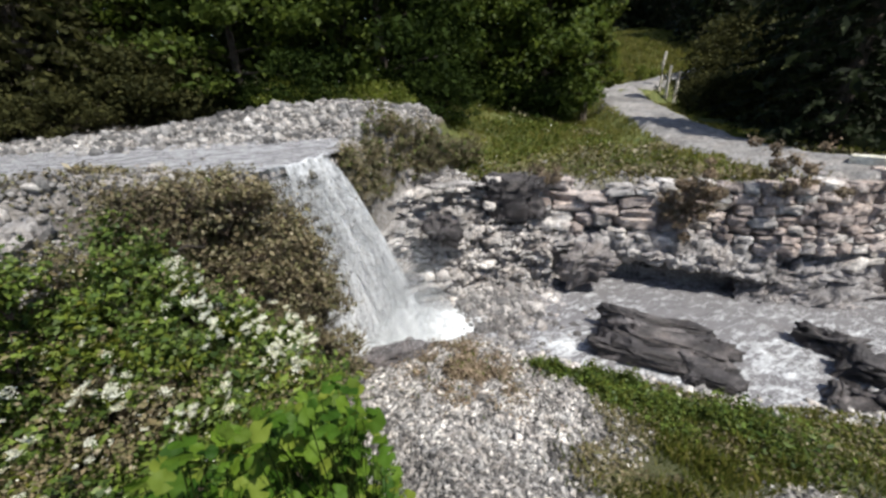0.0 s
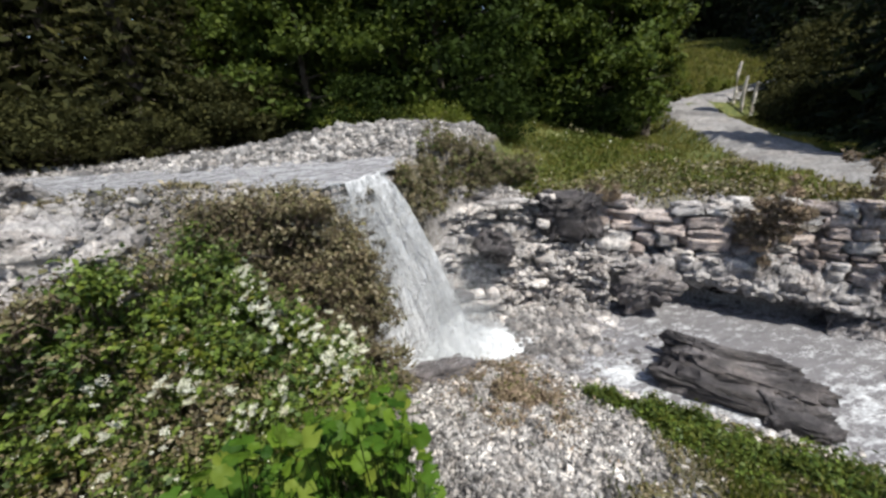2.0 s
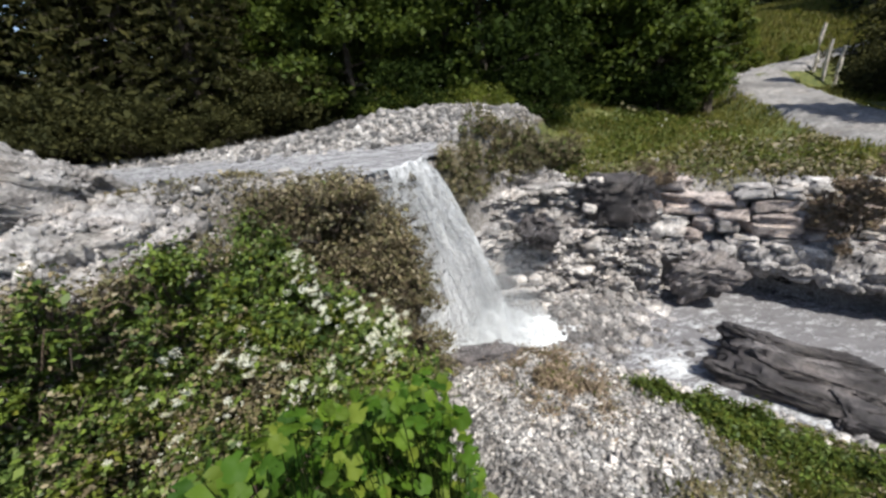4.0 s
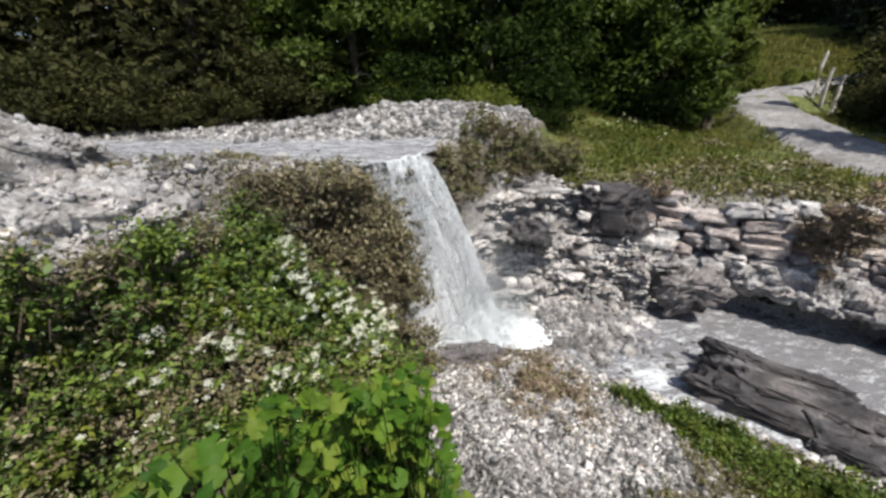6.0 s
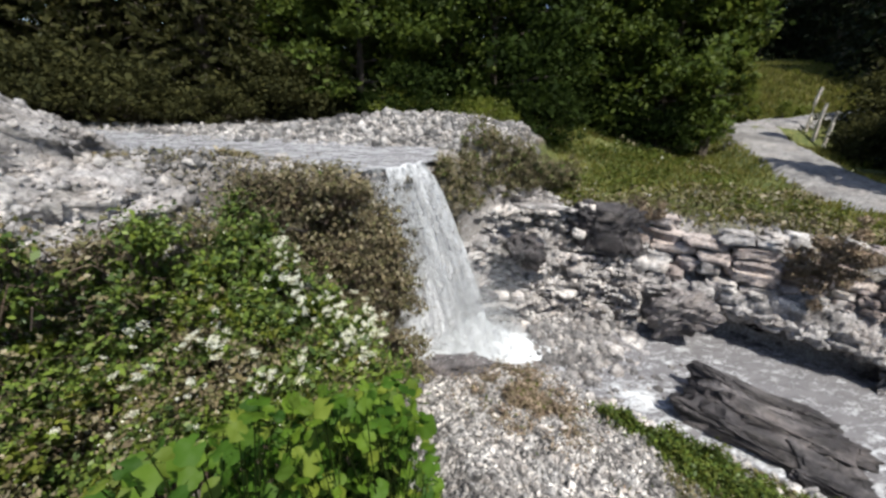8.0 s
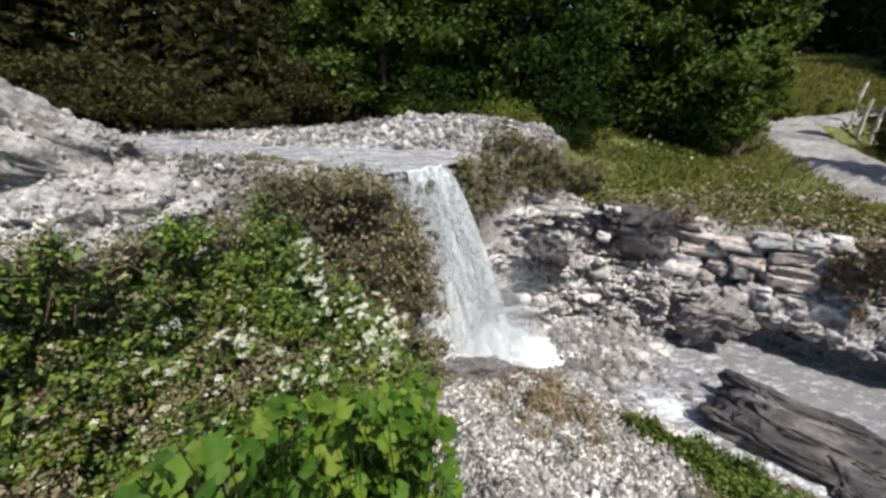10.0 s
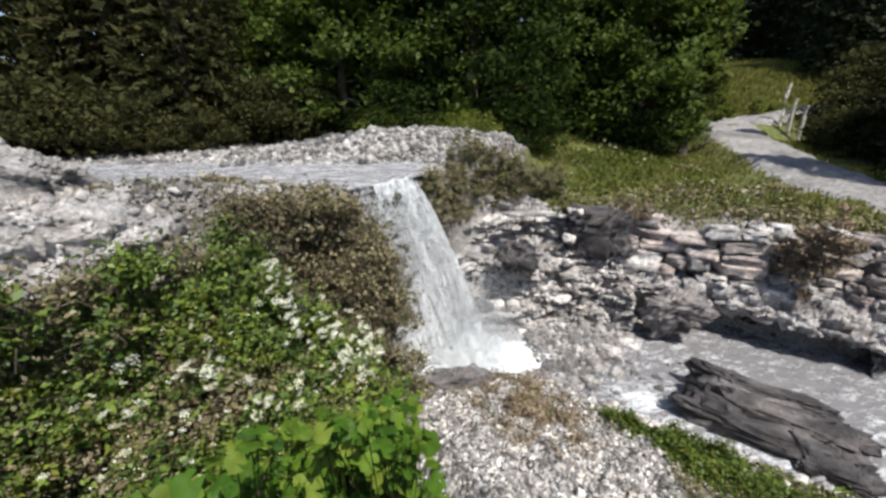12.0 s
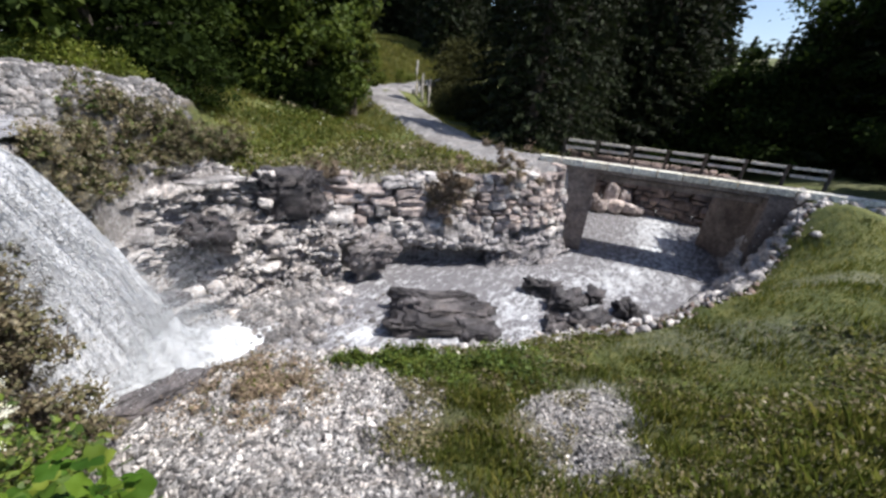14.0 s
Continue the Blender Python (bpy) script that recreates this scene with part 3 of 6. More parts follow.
def build_splash():
    nx, ny = 150, 90
    X, Y = np.meshgrid(np.linspace(-1.1, 3.6, nx), np.linspace(5.9, 8.1, ny))
    P = np.stack([X, Y, 0 * X], -1)
    skirt = np.exp(-(((X - 1.15) / 1.5) ** 4 + ((Y - 7.0) / 0.6) ** 2))
    heap = np.exp(-(((X - 0.95) / 0.68) ** 2 + ((Y - 7.05) / 0.42) ** 2))
    body = skirt
    Z = -0.12 + 0.3 * skirt * (1 + 0.7 * vnoise(P, 3.5, 41)) + 0.75 * heap * (1 + 0.4 * vnoise(P, 4.0, 42, 5, 0.6)) + 0.04 * vnoise(P, 9, 43)
    idx = np.arange(nx * ny).reshape(ny, nx)
    faces = np.stack([idx[:-1, :-1], idx[:-1, 1:], idx[1:, 1:], idx[1:, :-1]], -1).reshape(-1, 4)
    me = from_arrays("splash", np.stack([X, Y, Z], -1).reshape(-1, 3), faces, True)
    add_foam(me, 0.95 * body - 0.1)
    ob = mesh_part("splash_foam", me, M_FOAM)
    tagged(ob, "white boiling foam at the foot of the fall", "foam", kind="stuff")
    # flying drops
    r = np.random.RandomState(44)
    n = 76000
    tall = r.rand(n) ** 1.7
    c = np.stack([r.normal(1.0, 0.55, n) - 0.15 * tall, r.normal(6.9, 0.32, n), 0.1 + 2.1 * tall * np.exp(r.normal(-0.1, 0.35, n))], -1)
    me = scatter_mesh("spray", c, 0.006 * np.exp(r.normal(0, 0.45, n)) * (1.15 - 0.6 * tall), TETRA, r)
    ob = mesh_part("spray_drops", me, M_FOAM)
    tagged(ob, "fine white spray over the foam", "spray", kind="stuff")


def build_upper_water():
    gx, gy = np.arange(-9, 0.3, 0.1), np.arange(5.0, 12.0, 0.1)
    X, Y = np.meshgrid(gx, gy)
    du, _ = along(CLIFF, X, Y)
    mid = 7.3 - 0.12 * (X + 1)
    keep = (np.abs(Y - mid) < 1.5 + 0.35 * wave(X, Y, 51, 1.5)) & (du > 0.02)
    Z = np.maximum(land(X, Y), 4.08) + 0.045 + 0.01 * wave(X, Y, 52, 9)
    idx = np.arange(X.size).reshape(X.shape)
    k = keep[:-1, :-1] & keep[1:, :-1] & keep[:-1, 1:] & keep[1:, 1:]
    faces = np.stack([idx[:-1, :-1][k], idx[:-1, 1:][k], idx[1:, 1:][k], idx[1:, :-1][k]], -1)
    me = from_arrays("upper", np.stack([X, Y, Z], -1).reshape(-1, 3), faces, True)
    add_foam(me, 0 * X)
    tagged(mesh_part("upper_water", me, M_UPPER), "shallow silty water sliding over the upper bed", "water", kind="structure")


# ---- stones ----
def ico(level):
    bm = bmesh.new()
    bmesh.ops.create_icosphere(bm, subdivisions=level, radius=1)
    v = np.array([p.co[:] for p in bm.verts])
    f = np.array([[p.index for p in q.verts] for q in bm.faces])
    bm.free()
    return v, f


ICO1, ICO2, ICO3, ICO4, ICO5, ICO6 = ico(1), ico(2), ico(3), ico(4), ico(5), ico(6)
TETRA = (np.array([(1, 1, 1), (-1, -1, 1), (-1, 1, -1), (1, -1, -1)]) * 0.7, np.array([(0, 1, 2), (0, 3, 1), (0, 2, 3), (1, 3, 2)]))


def stone_shape(seed, base, cuts=14, grain=0.05, boxy=0.0, strata=0.0):
    """An angular stone: a ball or block cut by planes, then chipped and roughened. Fits in a unit box."""
    r = np.random.RandomState(seed)
    v = base[0].copy()
    if boxy:
        v = np.sign(v) * np.abs(v) ** (1 - boxy)
        v /= np.abs(v).max(0)
    for _ in range(cuts):
        nrm = r.normal(size=3)
        nrm /= np.linalg.norm(nrm)
        reach = np.abs(nrm).sum() if boxy else 1.0
        d = r.uniform(0.6, 0.9) * (1 + (reach - 1) * min(1, boxy * 1.5))
        v -= np.clip(v @ nrm - d, 0, None)[:, None] * nrm
    if grain:
        v = v * (1 + grain * 1.6 * vnoise(v, 1.7, seed, 4, 0.6))[:, None]
        tone, edge = cells(v + seed * 3.1, 0.55, seed)
        v = v * (1 + grain * 1.3 * (tone - 0.5) - grain * 0.8 * (edge < 0.08))[:, None]
    if strata:
        lay = np.floor((v[:, 2] + 0.12 * v[:, 0] + 0.06 * vnoise(v, 1.5, seed + 3)) * 6.5).astype(np.int64)
        k = _hash(lay, lay * 0, lay * 0, seed + 5) + 0.35 * _hash(lay * 3, lay, lay * 0, seed + 6)
        v[:, :2] *= (1 - strata * k)[:, None]
        v[:, 1] += strata * 0.6 * (_hash(lay, lay, lay * 0, seed + 8) - 0.5)
    return v / np.abs(v).max(0)


def turns(r, n, tilt=3.14):
    """Random turning matrices."""
    a, b, c = r.uniform(0, 6.283, n), r.normal(0, tilt / 3, n), r.normal(0, tilt / 3, n)
    ca, sa, cb, sb, cc, sc = np.cos(a), np.sin(a), np.cos(b), np.sin(b), np.cos(c), np.sin(c)
    z, o = np.zeros(n), np.ones(n)
    A = np.stack([ca, -sa, z, sa, ca, z, z, z, o], -1).reshape(n, 3, 3)
    B = np.stack([o, z, z, z, cb, -sb, z, sb, cb], -1).reshape(n, 3, 3)
    C = np.stack([cc, z, sc, z, o, z, -sc, z, cc], -1).reshape(n, 3, 3)
    return A @ B @ C


def scatter_mesh(name, centres, sizes, base, r, flat=0.65, tilt=3.14):
    """Many small stones joined in one mesh."""
    n, (bv, bf) = len(centres), base
    stretch = np.stack([r.uniform(0.8, 1.3, n), r.uniform(0.7, 1.1, n), flat * r.uniform(0.7, 1.2, n)], -1) * np.asarray(sizes)[:, None]
    v = bv[None] * stretch[:, None] * r.uniform(0.62, 1.2, (n, len(bv), 1))
    v = np.einsum("nij,nkj->nki", turns(r, n, tilt), v) + np.asarray(centres)[:, None]
    f = bf[None] + (np.arange(n) * len(bv))[:, None, None]
    return from_arrays(name, v.reshape(-1, 3), f.reshape(-1, bf.shape[1]))


def stone_mesh(name, seed, size, base, material, craggy=0.0, **k):
    v = stone_shape(seed, base, **k) * np.array(size) / 2
    if craggy:
        # broken faces and open joints at true size
        q = v + 0.06 * np.stack([vnoise(v, 2.5, seed + s) for s in (11, 12, 13)], -1) + seed * 0.37
        away = v / (np.linalg.norm(v, axis=1, keepdims=True) + 1e-9)
        push = 0.05 * vnoise(v, 5.0, seed + 14, 4, 0.6)
        for bl, dp in (((0.42, 0.36, 0.2), 0.16), ((0.16, 0.15, 0.09), 0.07), ((0.07, 0.07, 0.05), 0.03)):
            tone, edge = cells(q, bl, seed + 15)
            push = push + dp * (tone - 0.5) - 0.5 * dp * (1 - sstep(edge, 0.02, 0.15))
        v = v + away * (craggy * push)[:, None]
    me = from_arrays(name, v, base[1], False)
    me.materials.append(material)
    return me


def put(name, me, x, y, z, turn=0, tip=0, lean=0, scale=1.0, parent=None):
    ob = new(name, me)
    m = pose(x, y, z, tip, lean, turn) @ Matrix.Diagonal((scale, scale, scale, 1) if np.isscalar(scale) else (*scale, 1))
    if parent is not None:
        ob.parent = parent
        ob.matrix_parent_inverse = parent.matrix_basis.inverted()
    ob.matrix_basis = m
    return ob


def empty(name, x=0, y=0, z=0):
    ob = new(name)
    ob.empty_display_size = 0.1
    ob.matrix_basis = pose(x, y, z)
    return ob


def polyline(poly, s):
    """The point s metres along a line, and its heading in degrees."""
    for (ax, ay), (bx, by) in zip(poly, poly[1:]):
        d = math.hypot(bx - ax, by - ay)
        if s <= d:
            return ax + (bx - ax) * s / d, ay + (by - ay) * s / d, math.degrees(math.atan2(by - ay, bx - ax))
        s -= d
    return bx, by, math.degrees(math.atan2(by - ay, bx - ax))


def polar(az, d):
    return math.sin(radians(az)) * d, math.cos(radians(az)) * d


WALL_LINE = [(4.55, 10.2), (5.6, 8.9), (7.0, 7.75), (8.3, 7.1), (9.6, 6.1), (10.9, 5.2), (12.35, 5.05)]


def build_wall():
    """Tight courses of flat stones: long ones at the head of the wall, squared ones towards the bridge."""
    r = random.Random(11)
    wall = empty("dry_stone_wall", 7.0, 7.7, 1.3)
    tagged(wall, "rough dry stone bank wall of warm pale stones", "stone wall")
    shapes = [stone_mesh("stone", 200 + i, (1, 1, 1), ICO4, M_WALL, craggy=0.3, cuts=9, grain=0.09, boxy=0.72) for i in range(12)]
    greys = [stone_mesh("stone", 240 + i, (1, 1, 1), ICO4, M_LEDGE, craggy=0.35, cuts=9, grain=0.1, boxy=0.68) for i in range(6)]
    total = sum(math.hypot(b[0] - a[0], b[1] - a[1]) for a, b in zip(WALL_LINE, WALL_LINE[1:]))
    for s0, s1, low, high, h0, z0 in ((-0.1, 4.3, 0.45, 1.15, 0.27, 1.24), (4.2, total, 0.28, 0.62, 0.24, 1.0)):
        while z0 < 2.75:
            h = h0 * r.uniform(0.8, 1.2)
            s = s0 + r.uniform(-0.3, 0.05)
            while s < s1:
                length = r.uniform(low, high) * (1.0 if h > h0 else 0.8)
                x, y, head = polyline(WALL_LINE, s + length / 2)
                top = 2.7 + 0.08 * math.sin(s * 2.1) - 0.12 * math.sin(s * 0.45) + r.uniform(-0.06, 0.06)
                rise = 0.06 * math.sin(s * 0.9 + 1) + 0.03 * math.sin(s * 2.7)
                if z0 + rise + h * 0.5 < top and r.random() > 0.02:
                    nx, ny = -math.sin(radians(head)), math.cos(radians(head))
                    back = 0.22 * (z0 - 1.12) + r.gauss(0, 0.035) + 0.1 * math.sin(s * 1.7)
                    kind = greys if r.random() < 0.25 else shapes
                    put("stone", r.choice(kind), x + nx * back, y + ny * back, z0 + h / 2 + r.uniform(-0.015, 0.015) + rise,
                        head + r.choice((0, 180)) + r.uniform(-6, 6), r.uniform(-6, 6), r.uniform(-4, 4), (length * r.uniform(1.04, 1.12), 0.6, h * r.uniform(1.06, 1.22)), wall)
                s += length * 0.97
            z0 += h * 0.97
    return wall


def crag(name, line, profile, step, blocks, depth, seed, material, label, wobble=0.1, cap=None, sag=0.0):
    """Broken bedrock: a sheet along a line in the plan, shaped by a profile of (away from the line, height), pushed out in blocks with open joints."""
    total = sum(math.hypot(b[0] - a[0], b[1] - a[1]) for a, b in zip(line, line[1:]))
    us = np.arange(0, total, step)
    pe, pz = np.array(profile).T
    arc = np.r_[0, np.cumsum(np.hypot(np.diff(pe), np.diff(pz)))]
    vs = np.arange(0, arc[-1], step)
    e, z = np.interp(vs, arc, pe), np.interp(vs, arc, pz)
    at = np.array([polyline(line, u) for u in us])
    head = np.radians(np.convolve(np.r_[np.full(12, at[0, 2]), at[:, 2], np.full(12, at[-1, 2])], np.ones(25) / 25, "valid"))
    nx, ny = -np.sin(head), np.cos(head)
    P = np.stack([at[:, 0][:, None] + nx[:, None] * e, at[:, 1][:, None] + ny[:, None] * e, np.broadcast_to(z, (len(us), len(vs)))], -1)
    if sag:
        P[..., 2] -= sag * (us / total)[:, None] * (1 - sstep(P[..., 2], 1.0, 1.3))
    if cap:
        P[..., 2] = np.minimum(P[..., 2], np.interp(P[..., 0], *cap))
    de, dz = np.gradient(e), np.gradient(z)
    ln = np.hypot(de, dz) + 1e-9
    N = np.stack([-nx[:, None] * (dz / ln), -ny[:, None] * (dz / ln), np.broadcast_to(de / ln, (len(us), len(vs)))], -1)
    Q = P + 0.12 * np.stack([vnoise(P, 1.6, seed + s) for s in (1, 2, 3)], -1)
    push = wobble * vnoise(P, 0.9, seed + 5, 3)
    for k, (bl, dp) in enumerate(zip(blocks, depth)):
        tone, edge = cells(Q, bl, seed + 20 * k)
        push = push + dp * (tone - 0.5) - 0.7 * dp * (1 - sstep(edge, 0.02, 0.14))
    push = push + 0.012 * vnoise(P, 14, seed + 9, 3)
    P = P + N * push[..., None]
    idx = np.arange(P.shape[0] * P.shape[1]).reshape(P.shape[:2])
    faces = np.stack([idx[:-1, :-1], idx[1:, :-1], idx[1:, 1:], idx[:-1, 1:]], -1).reshape(-1, 4)
    me = from_arrays(name, P.reshape(-1, 3), faces)
    return tagged(mesh_part(name, me, material), label, "rock"), P


def stuff(name, me, material, label, category):
    return tagged(mesh_part(name, me, material), label, category, kind="stuff")


def plates(parent, line, rows, shapes, seed, sizes):
    """Loose bedded plates lying on the steps of a crag."""
    r = random.Random(seed)
    total = sum(math.hypot(b[0] - a[0], b[1] - a[1]) for a, b in zip(line, line[1:]))
    for e, z in rows:
        s = r.uniform(0, 0.5)
        while s < total:
            length = r.uniform(*sizes)
            x, y, head = polyline(line, s + length / 2)
            if r.random() > 0.72:
                off = e + r.uniform(-0.1, 0.12)
                put("rock_plate", r.choice(shapes), x - math.sin(radians(head)) * off, y + math.cos(radians(head)) * off, z + r.uniform(-0.09, 0.09),
                    head + r.uniform(-30, 30), r.uniform(-16, 14), r.uniform(-16, 16), (length * 1.1, r.uniform(0.35, 0.6), r.uniform(0.12, 0.34)), parent)
            s += length * r.uniform(0.8, 1.3)


def build_crags():
    line = [(0.25, 7.3), (0.7, 7.6), (1.6, 8.05), (3.2, 8.25), (4.4, 8.1), (5.2, 7.75)]
    face, P = crag("bedrock_ledge", line,
                [(-0.35, -0.3), (0.0, 0.3), (0.2, 0.9), (0.4, 1.2), (0.5, 1.8), (0.75, 2.1), (0.85, 2.6), (1.2, 2.85), (1.4, 3.25), (1.8, 3.5), (2.3, 3.6)],
                0.024, [(0.75, 0.6, 0.2), (0.32, 0.28, 0.09), (0.11, 0.1, 0.05)], [0.28, 0.12, 0.05], 500, M_LEDGE, "pale broken bedrock stepping down to the pool", 0.16, ([1.6, 3.2, 4.6], [3.6, 3.0, 1.9]))
    r = np.random.RandomState(23)
    P = P.reshape(-1, 3)
    low = P[(P[:, 2] > -0.1) & (P[:, 2] < 1.7) & (P[:, 0] > 2.1)]
    c = low[r.randint(0, len(low), 5200)]
    size = 0.03 * np.exp(r.normal(0, 0.5, len(c)))
    stuff("scree", scatter_mesh("scree", c, size, ICO1, r, 0.6), M_LEDGE, "broken pale scree on the rock by the pool", "stones")
    shapes = [stone_mesh("rock_plate", 330 + i, (1, 1, 1), ICO3, M_LEDGE, cuts=9, grain=0.12, boxy=0.55) for i in range(7)]
    plates(face, line[1:5], [(0.1, 0.6), (0.35, 1.2), (0.65, 2.1), (0.95, 2.72), (1.3, 3.05)], shapes, 21, (0.28, 0.65))
    x, y = polar(17.5, 8.75)
    put("rock_plate", shapes[2], x, y, 2.98, -6, 2, 1, (1.35, 0.5, 0.1), face)
    crag("wet_cliff", [(-1.85, 5.25), (-1.2, 5.75), (-0.4, 6.5), (0.2, 7.15), (0.6, 7.8)],
         [(-0.2, -0.2), (-0.17, 1.2), (-0.14, 2.6), (-0.1, 3.5), (-0.03, 3.9), (0.25, 4.04)],
         0.03, [(0.5, 0.4, 0.3), (0.2, 0.2, 0.12), (0.08, 0.08, 0.06)], [0.12, 0.06, 0.03], 570, M_MOSS, "dark mossy rock face behind the falling water", 0.04)
    line = [(5.1, 8.45), (5.9, 8.15), (7.5, 7.2), (8.6, 6.35), (9.4, 5.75), (9.9, 5.45)]
    crag("recess_rock", line, [(0.6, -0.35), (0.8, 0.0), (0.85, 0.5), (0.8, 1.1)], 0.03, [(0.7, 0.5, 0.22), (0.24, 0.2, 0.1), (0.1, 0.1, 0.06)], [0.3, 0.14, 0.05], 540, M_BAND, "brown rock at the back of the recess, darkened for its shade", 0.1)
    brow, _ = crag("bedrock_overhang", line, [(0.85, 0.78), (0.2, 0.8), (-0.1, 0.84), (-0.22, 0.96), (-0.12, 1.15), (0.2, 1.3), (0.6, 1.4), (1.1, 1.45)],
         0.026, [(0.9, 0.6, 0.2), (0.42, 0.34, 0.1), (0.14, 0.12, 0.05)], [0.2, 0.09, 0.04], 541, M_LEDGE, "pale bedrock brow jutting over the dark recess", 0.12, None, 0.5)
    foot, _ = crag("bedrock_slope", [(9.35, 5.95), (10.3, 5.3), (11.2, 4.95), (12.6, 4.75)],
         [(-0.6, -0.45), (-0.35, -0.05), (-0.05, 0.25), (0.05, 0.62), (0.3, 0.72), (0.42, 1.0), (0.8, 1.1), (1.2, 1.15)],
         0.028, [(0.8, 0.6, 0.2), (0.26, 0.22, 0.1), (0.1, 0.1, 0.06)], [0.2, 0.1, 0.04], 545, M_BEDROCK, "grey layered bedrock under the end of the wall", 0.1)
    plates(brow, line, [(0.05, 1.2), (0.3, 1.34)], shapes, 22, (0.3, 0.8))
    plates(foot, [(9.6, 5.9), (10.3, 5.3), (11.2, 4.95), (12.3, 4.8)], [(0.1, 0.66), (0.5, 1.02)], shapes, 24, (0.3, 0.7))


def build_rocks():
    # the squared grey block at the head of the wall
    x, y = polar(27.2, 10.0)
    b = put("rock_block", stone_mesh("rock_block", 401, (1.75, 1.0, 1.55), ICO6, M_DARK, craggy=1.0, cuts=10, grain=0.08, boxy=0.68), x, y, 2.17, -24, 8, -4)
    tagged(b, "squared dark grey rock block above the ledges", "rock")
    # the long dark slab in the water: a thick body, a paler step and a thin ridge behind it
    x, y = polar(51.2, 7.4)
    slab = empty("slab_rock", x, y, 0.1)
    tagged(slab, "long dark wet slab of layered rock in the stream", "rock")
    for i, (along_, off, z, size, material, tip) in enumerate(((0.0, -0.32, 0.05, (2.75, 0.75, 0.8), M_DARK, 14), (0.1, -0.05, 0.2, (2.6, 0.6, 0.62), M_DARK, 16), (0.0, 0.22, 0.14, (2.5, 0.6, 0.6), M_SLATE, 10),
                                                               (-0.1, 0.55, 0.24, (2.3, 0.34, 0.6), M_DARK, 8), (0.75, -0.5, -0.02, (1.3, 0.7, 0.55), M_DARK, 18))):
        a = radians(-42)
        me = stone_mesh("rock_layer", 480 + i, size, ICO5, material, craggy=0.75, cuts=8, grain=0.1, boxy=0.6)
        put("rock_layer", me, x + math.cos(a) * along_ - math.sin(a) * off, y + math.sin(a) * along_ + math.cos(a) * off, z, -42, tip, 3, 1.0, slab)
    # cluster further down
    for i, (az, d, size, z, turn) in enumerate([(67.5, 9.7, (1.3, 0.6, 0.8), 0.1, -75), (71.5, 9.2, (1.1, 0.75, 0.75), 0.05, -60), (76.5, 8.8, (1.1, 0.7, 0.7), 0.0, -35),
                                                (80.5, 10.0, (0.8, 0.6, 0.6), 0.05, 10), (82.5, 9.9, (0.75, 0.55, 0.5), 0.0, 50), (71.0, 8.2, (1.0, 0.6, 0.45), -0.08, 20), (76.0, 10.2, (0.7, 0.5, 0.4), 0, 0),
                                                (69.2, 9.9, (0.9, 0.5, 0.6), 0.02, -50), (73.8, 9.7, (0.8, 0.5, 0.55), 0.0, -20), (74.0, 8.5, (0.9, 0.5, 0.5), -0.05, -45), (78.4, 9.3, (0.7, 0.5, 0.45), -0.02, 30)]):
        x, y = polar(az, d)
        b = put("stream_boulder", stone_mesh("stream_boulder", 410 + i, size, ICO4, M_DARK, craggy=1.1, cuts=16, grain=0.12, boxy=0.35, strata=0.2), x, y, z, turn, 8, -6)
        tagged(b, "dark wet boulder standing in the rapids", "boulder", "boulders in the rapids")
    # grey rounded boulder at the mouth of the recess
    x, y = polar(38.6, 9.4)
    b = put("recess_boulder", stone_mesh("recess_boulder", 420, (1.65, 0.9, 0.9), ICO6, M_SLATE, craggy=0.8, cuts=11, grain=0.1, boxy=0.5), x, y, 0.76, -30, 10, -30)
    tagged(b, "leaning grey boulder beside the dark recess", "boulder")
    # dark boulder filling the hollow next to the fall, standing in for its shade
    x, y = polar(16.2, 8.45)
    b = put("fall_boulder", stone_mesh("fall_boulder", 421, (1.2, 0.8, 0.85), ICO4, M_DARK, craggy=0.9, cuts=14, grain=0.1, boxy=0.4, strata=0.15), x, y, 1.95, 35, 10, 30)
    tagged(b, "dark boulder in place of the shaded hollow beside the fall", "boulder")
    x, y = polar(9.5, 7.6)
    b = put("fall_boulder", stone_mesh("fall_boulder", 422, (0.8, 0.5, 0.35), ICO3, M_DARK, cuts=12, grain=0.06), x, y, 1.05, 10, 0, 8)
    tagged(b, "flat wet rock jutting through the falling water", "boulder")
    for i, (az, d, size) in enumerate([(75.4, 20.8, (1.0, 0.9, 0.9)), (77.2, 21.0, (0.9, 0.8, 0.7)), (73.6, 20.4, (0.9, 0.8, 0.8)), (74.6, 21.2, (0.8, 0.8, 1.7)), (76.2, 21.4, (0.7, 0.8, 1.4)), (72.4, 20.6, (0.9, 0.8, 1.0)), (78.4, 21.2, (0.7, 0.6, 0.6))]):
        x, y = polar(az, d)
        b = put("bank_boulder", stone_mesh("bank_boulder", 460 + i, size, ICO4, M_WALL, cuts=14, grain=0.12, boxy=0.3), x, y, -0.35 + 0.42 * size[2], 30 * i)
        tagged(b, "warm pale boulder beyond the bridge", "boulder", "boulders beyond the bridge")
    # low rock at the edge of the pool
    x, y = polar(6, 6.25)
    b = put("pool_rock", stone_mesh("pool_rock", 423, (1.8, 0.9, 0.6), ICO5, M_SLATE, craggy=0.45, cuts=10, grain=0.12, boxy=0.2), x, y, 0.1, 4)
    tagged(b, "low grey rock at the pool's edge", "rock")
    # bleached slabs on the bank above the fall
    r = np.random.RandomState(88)
    bits = []
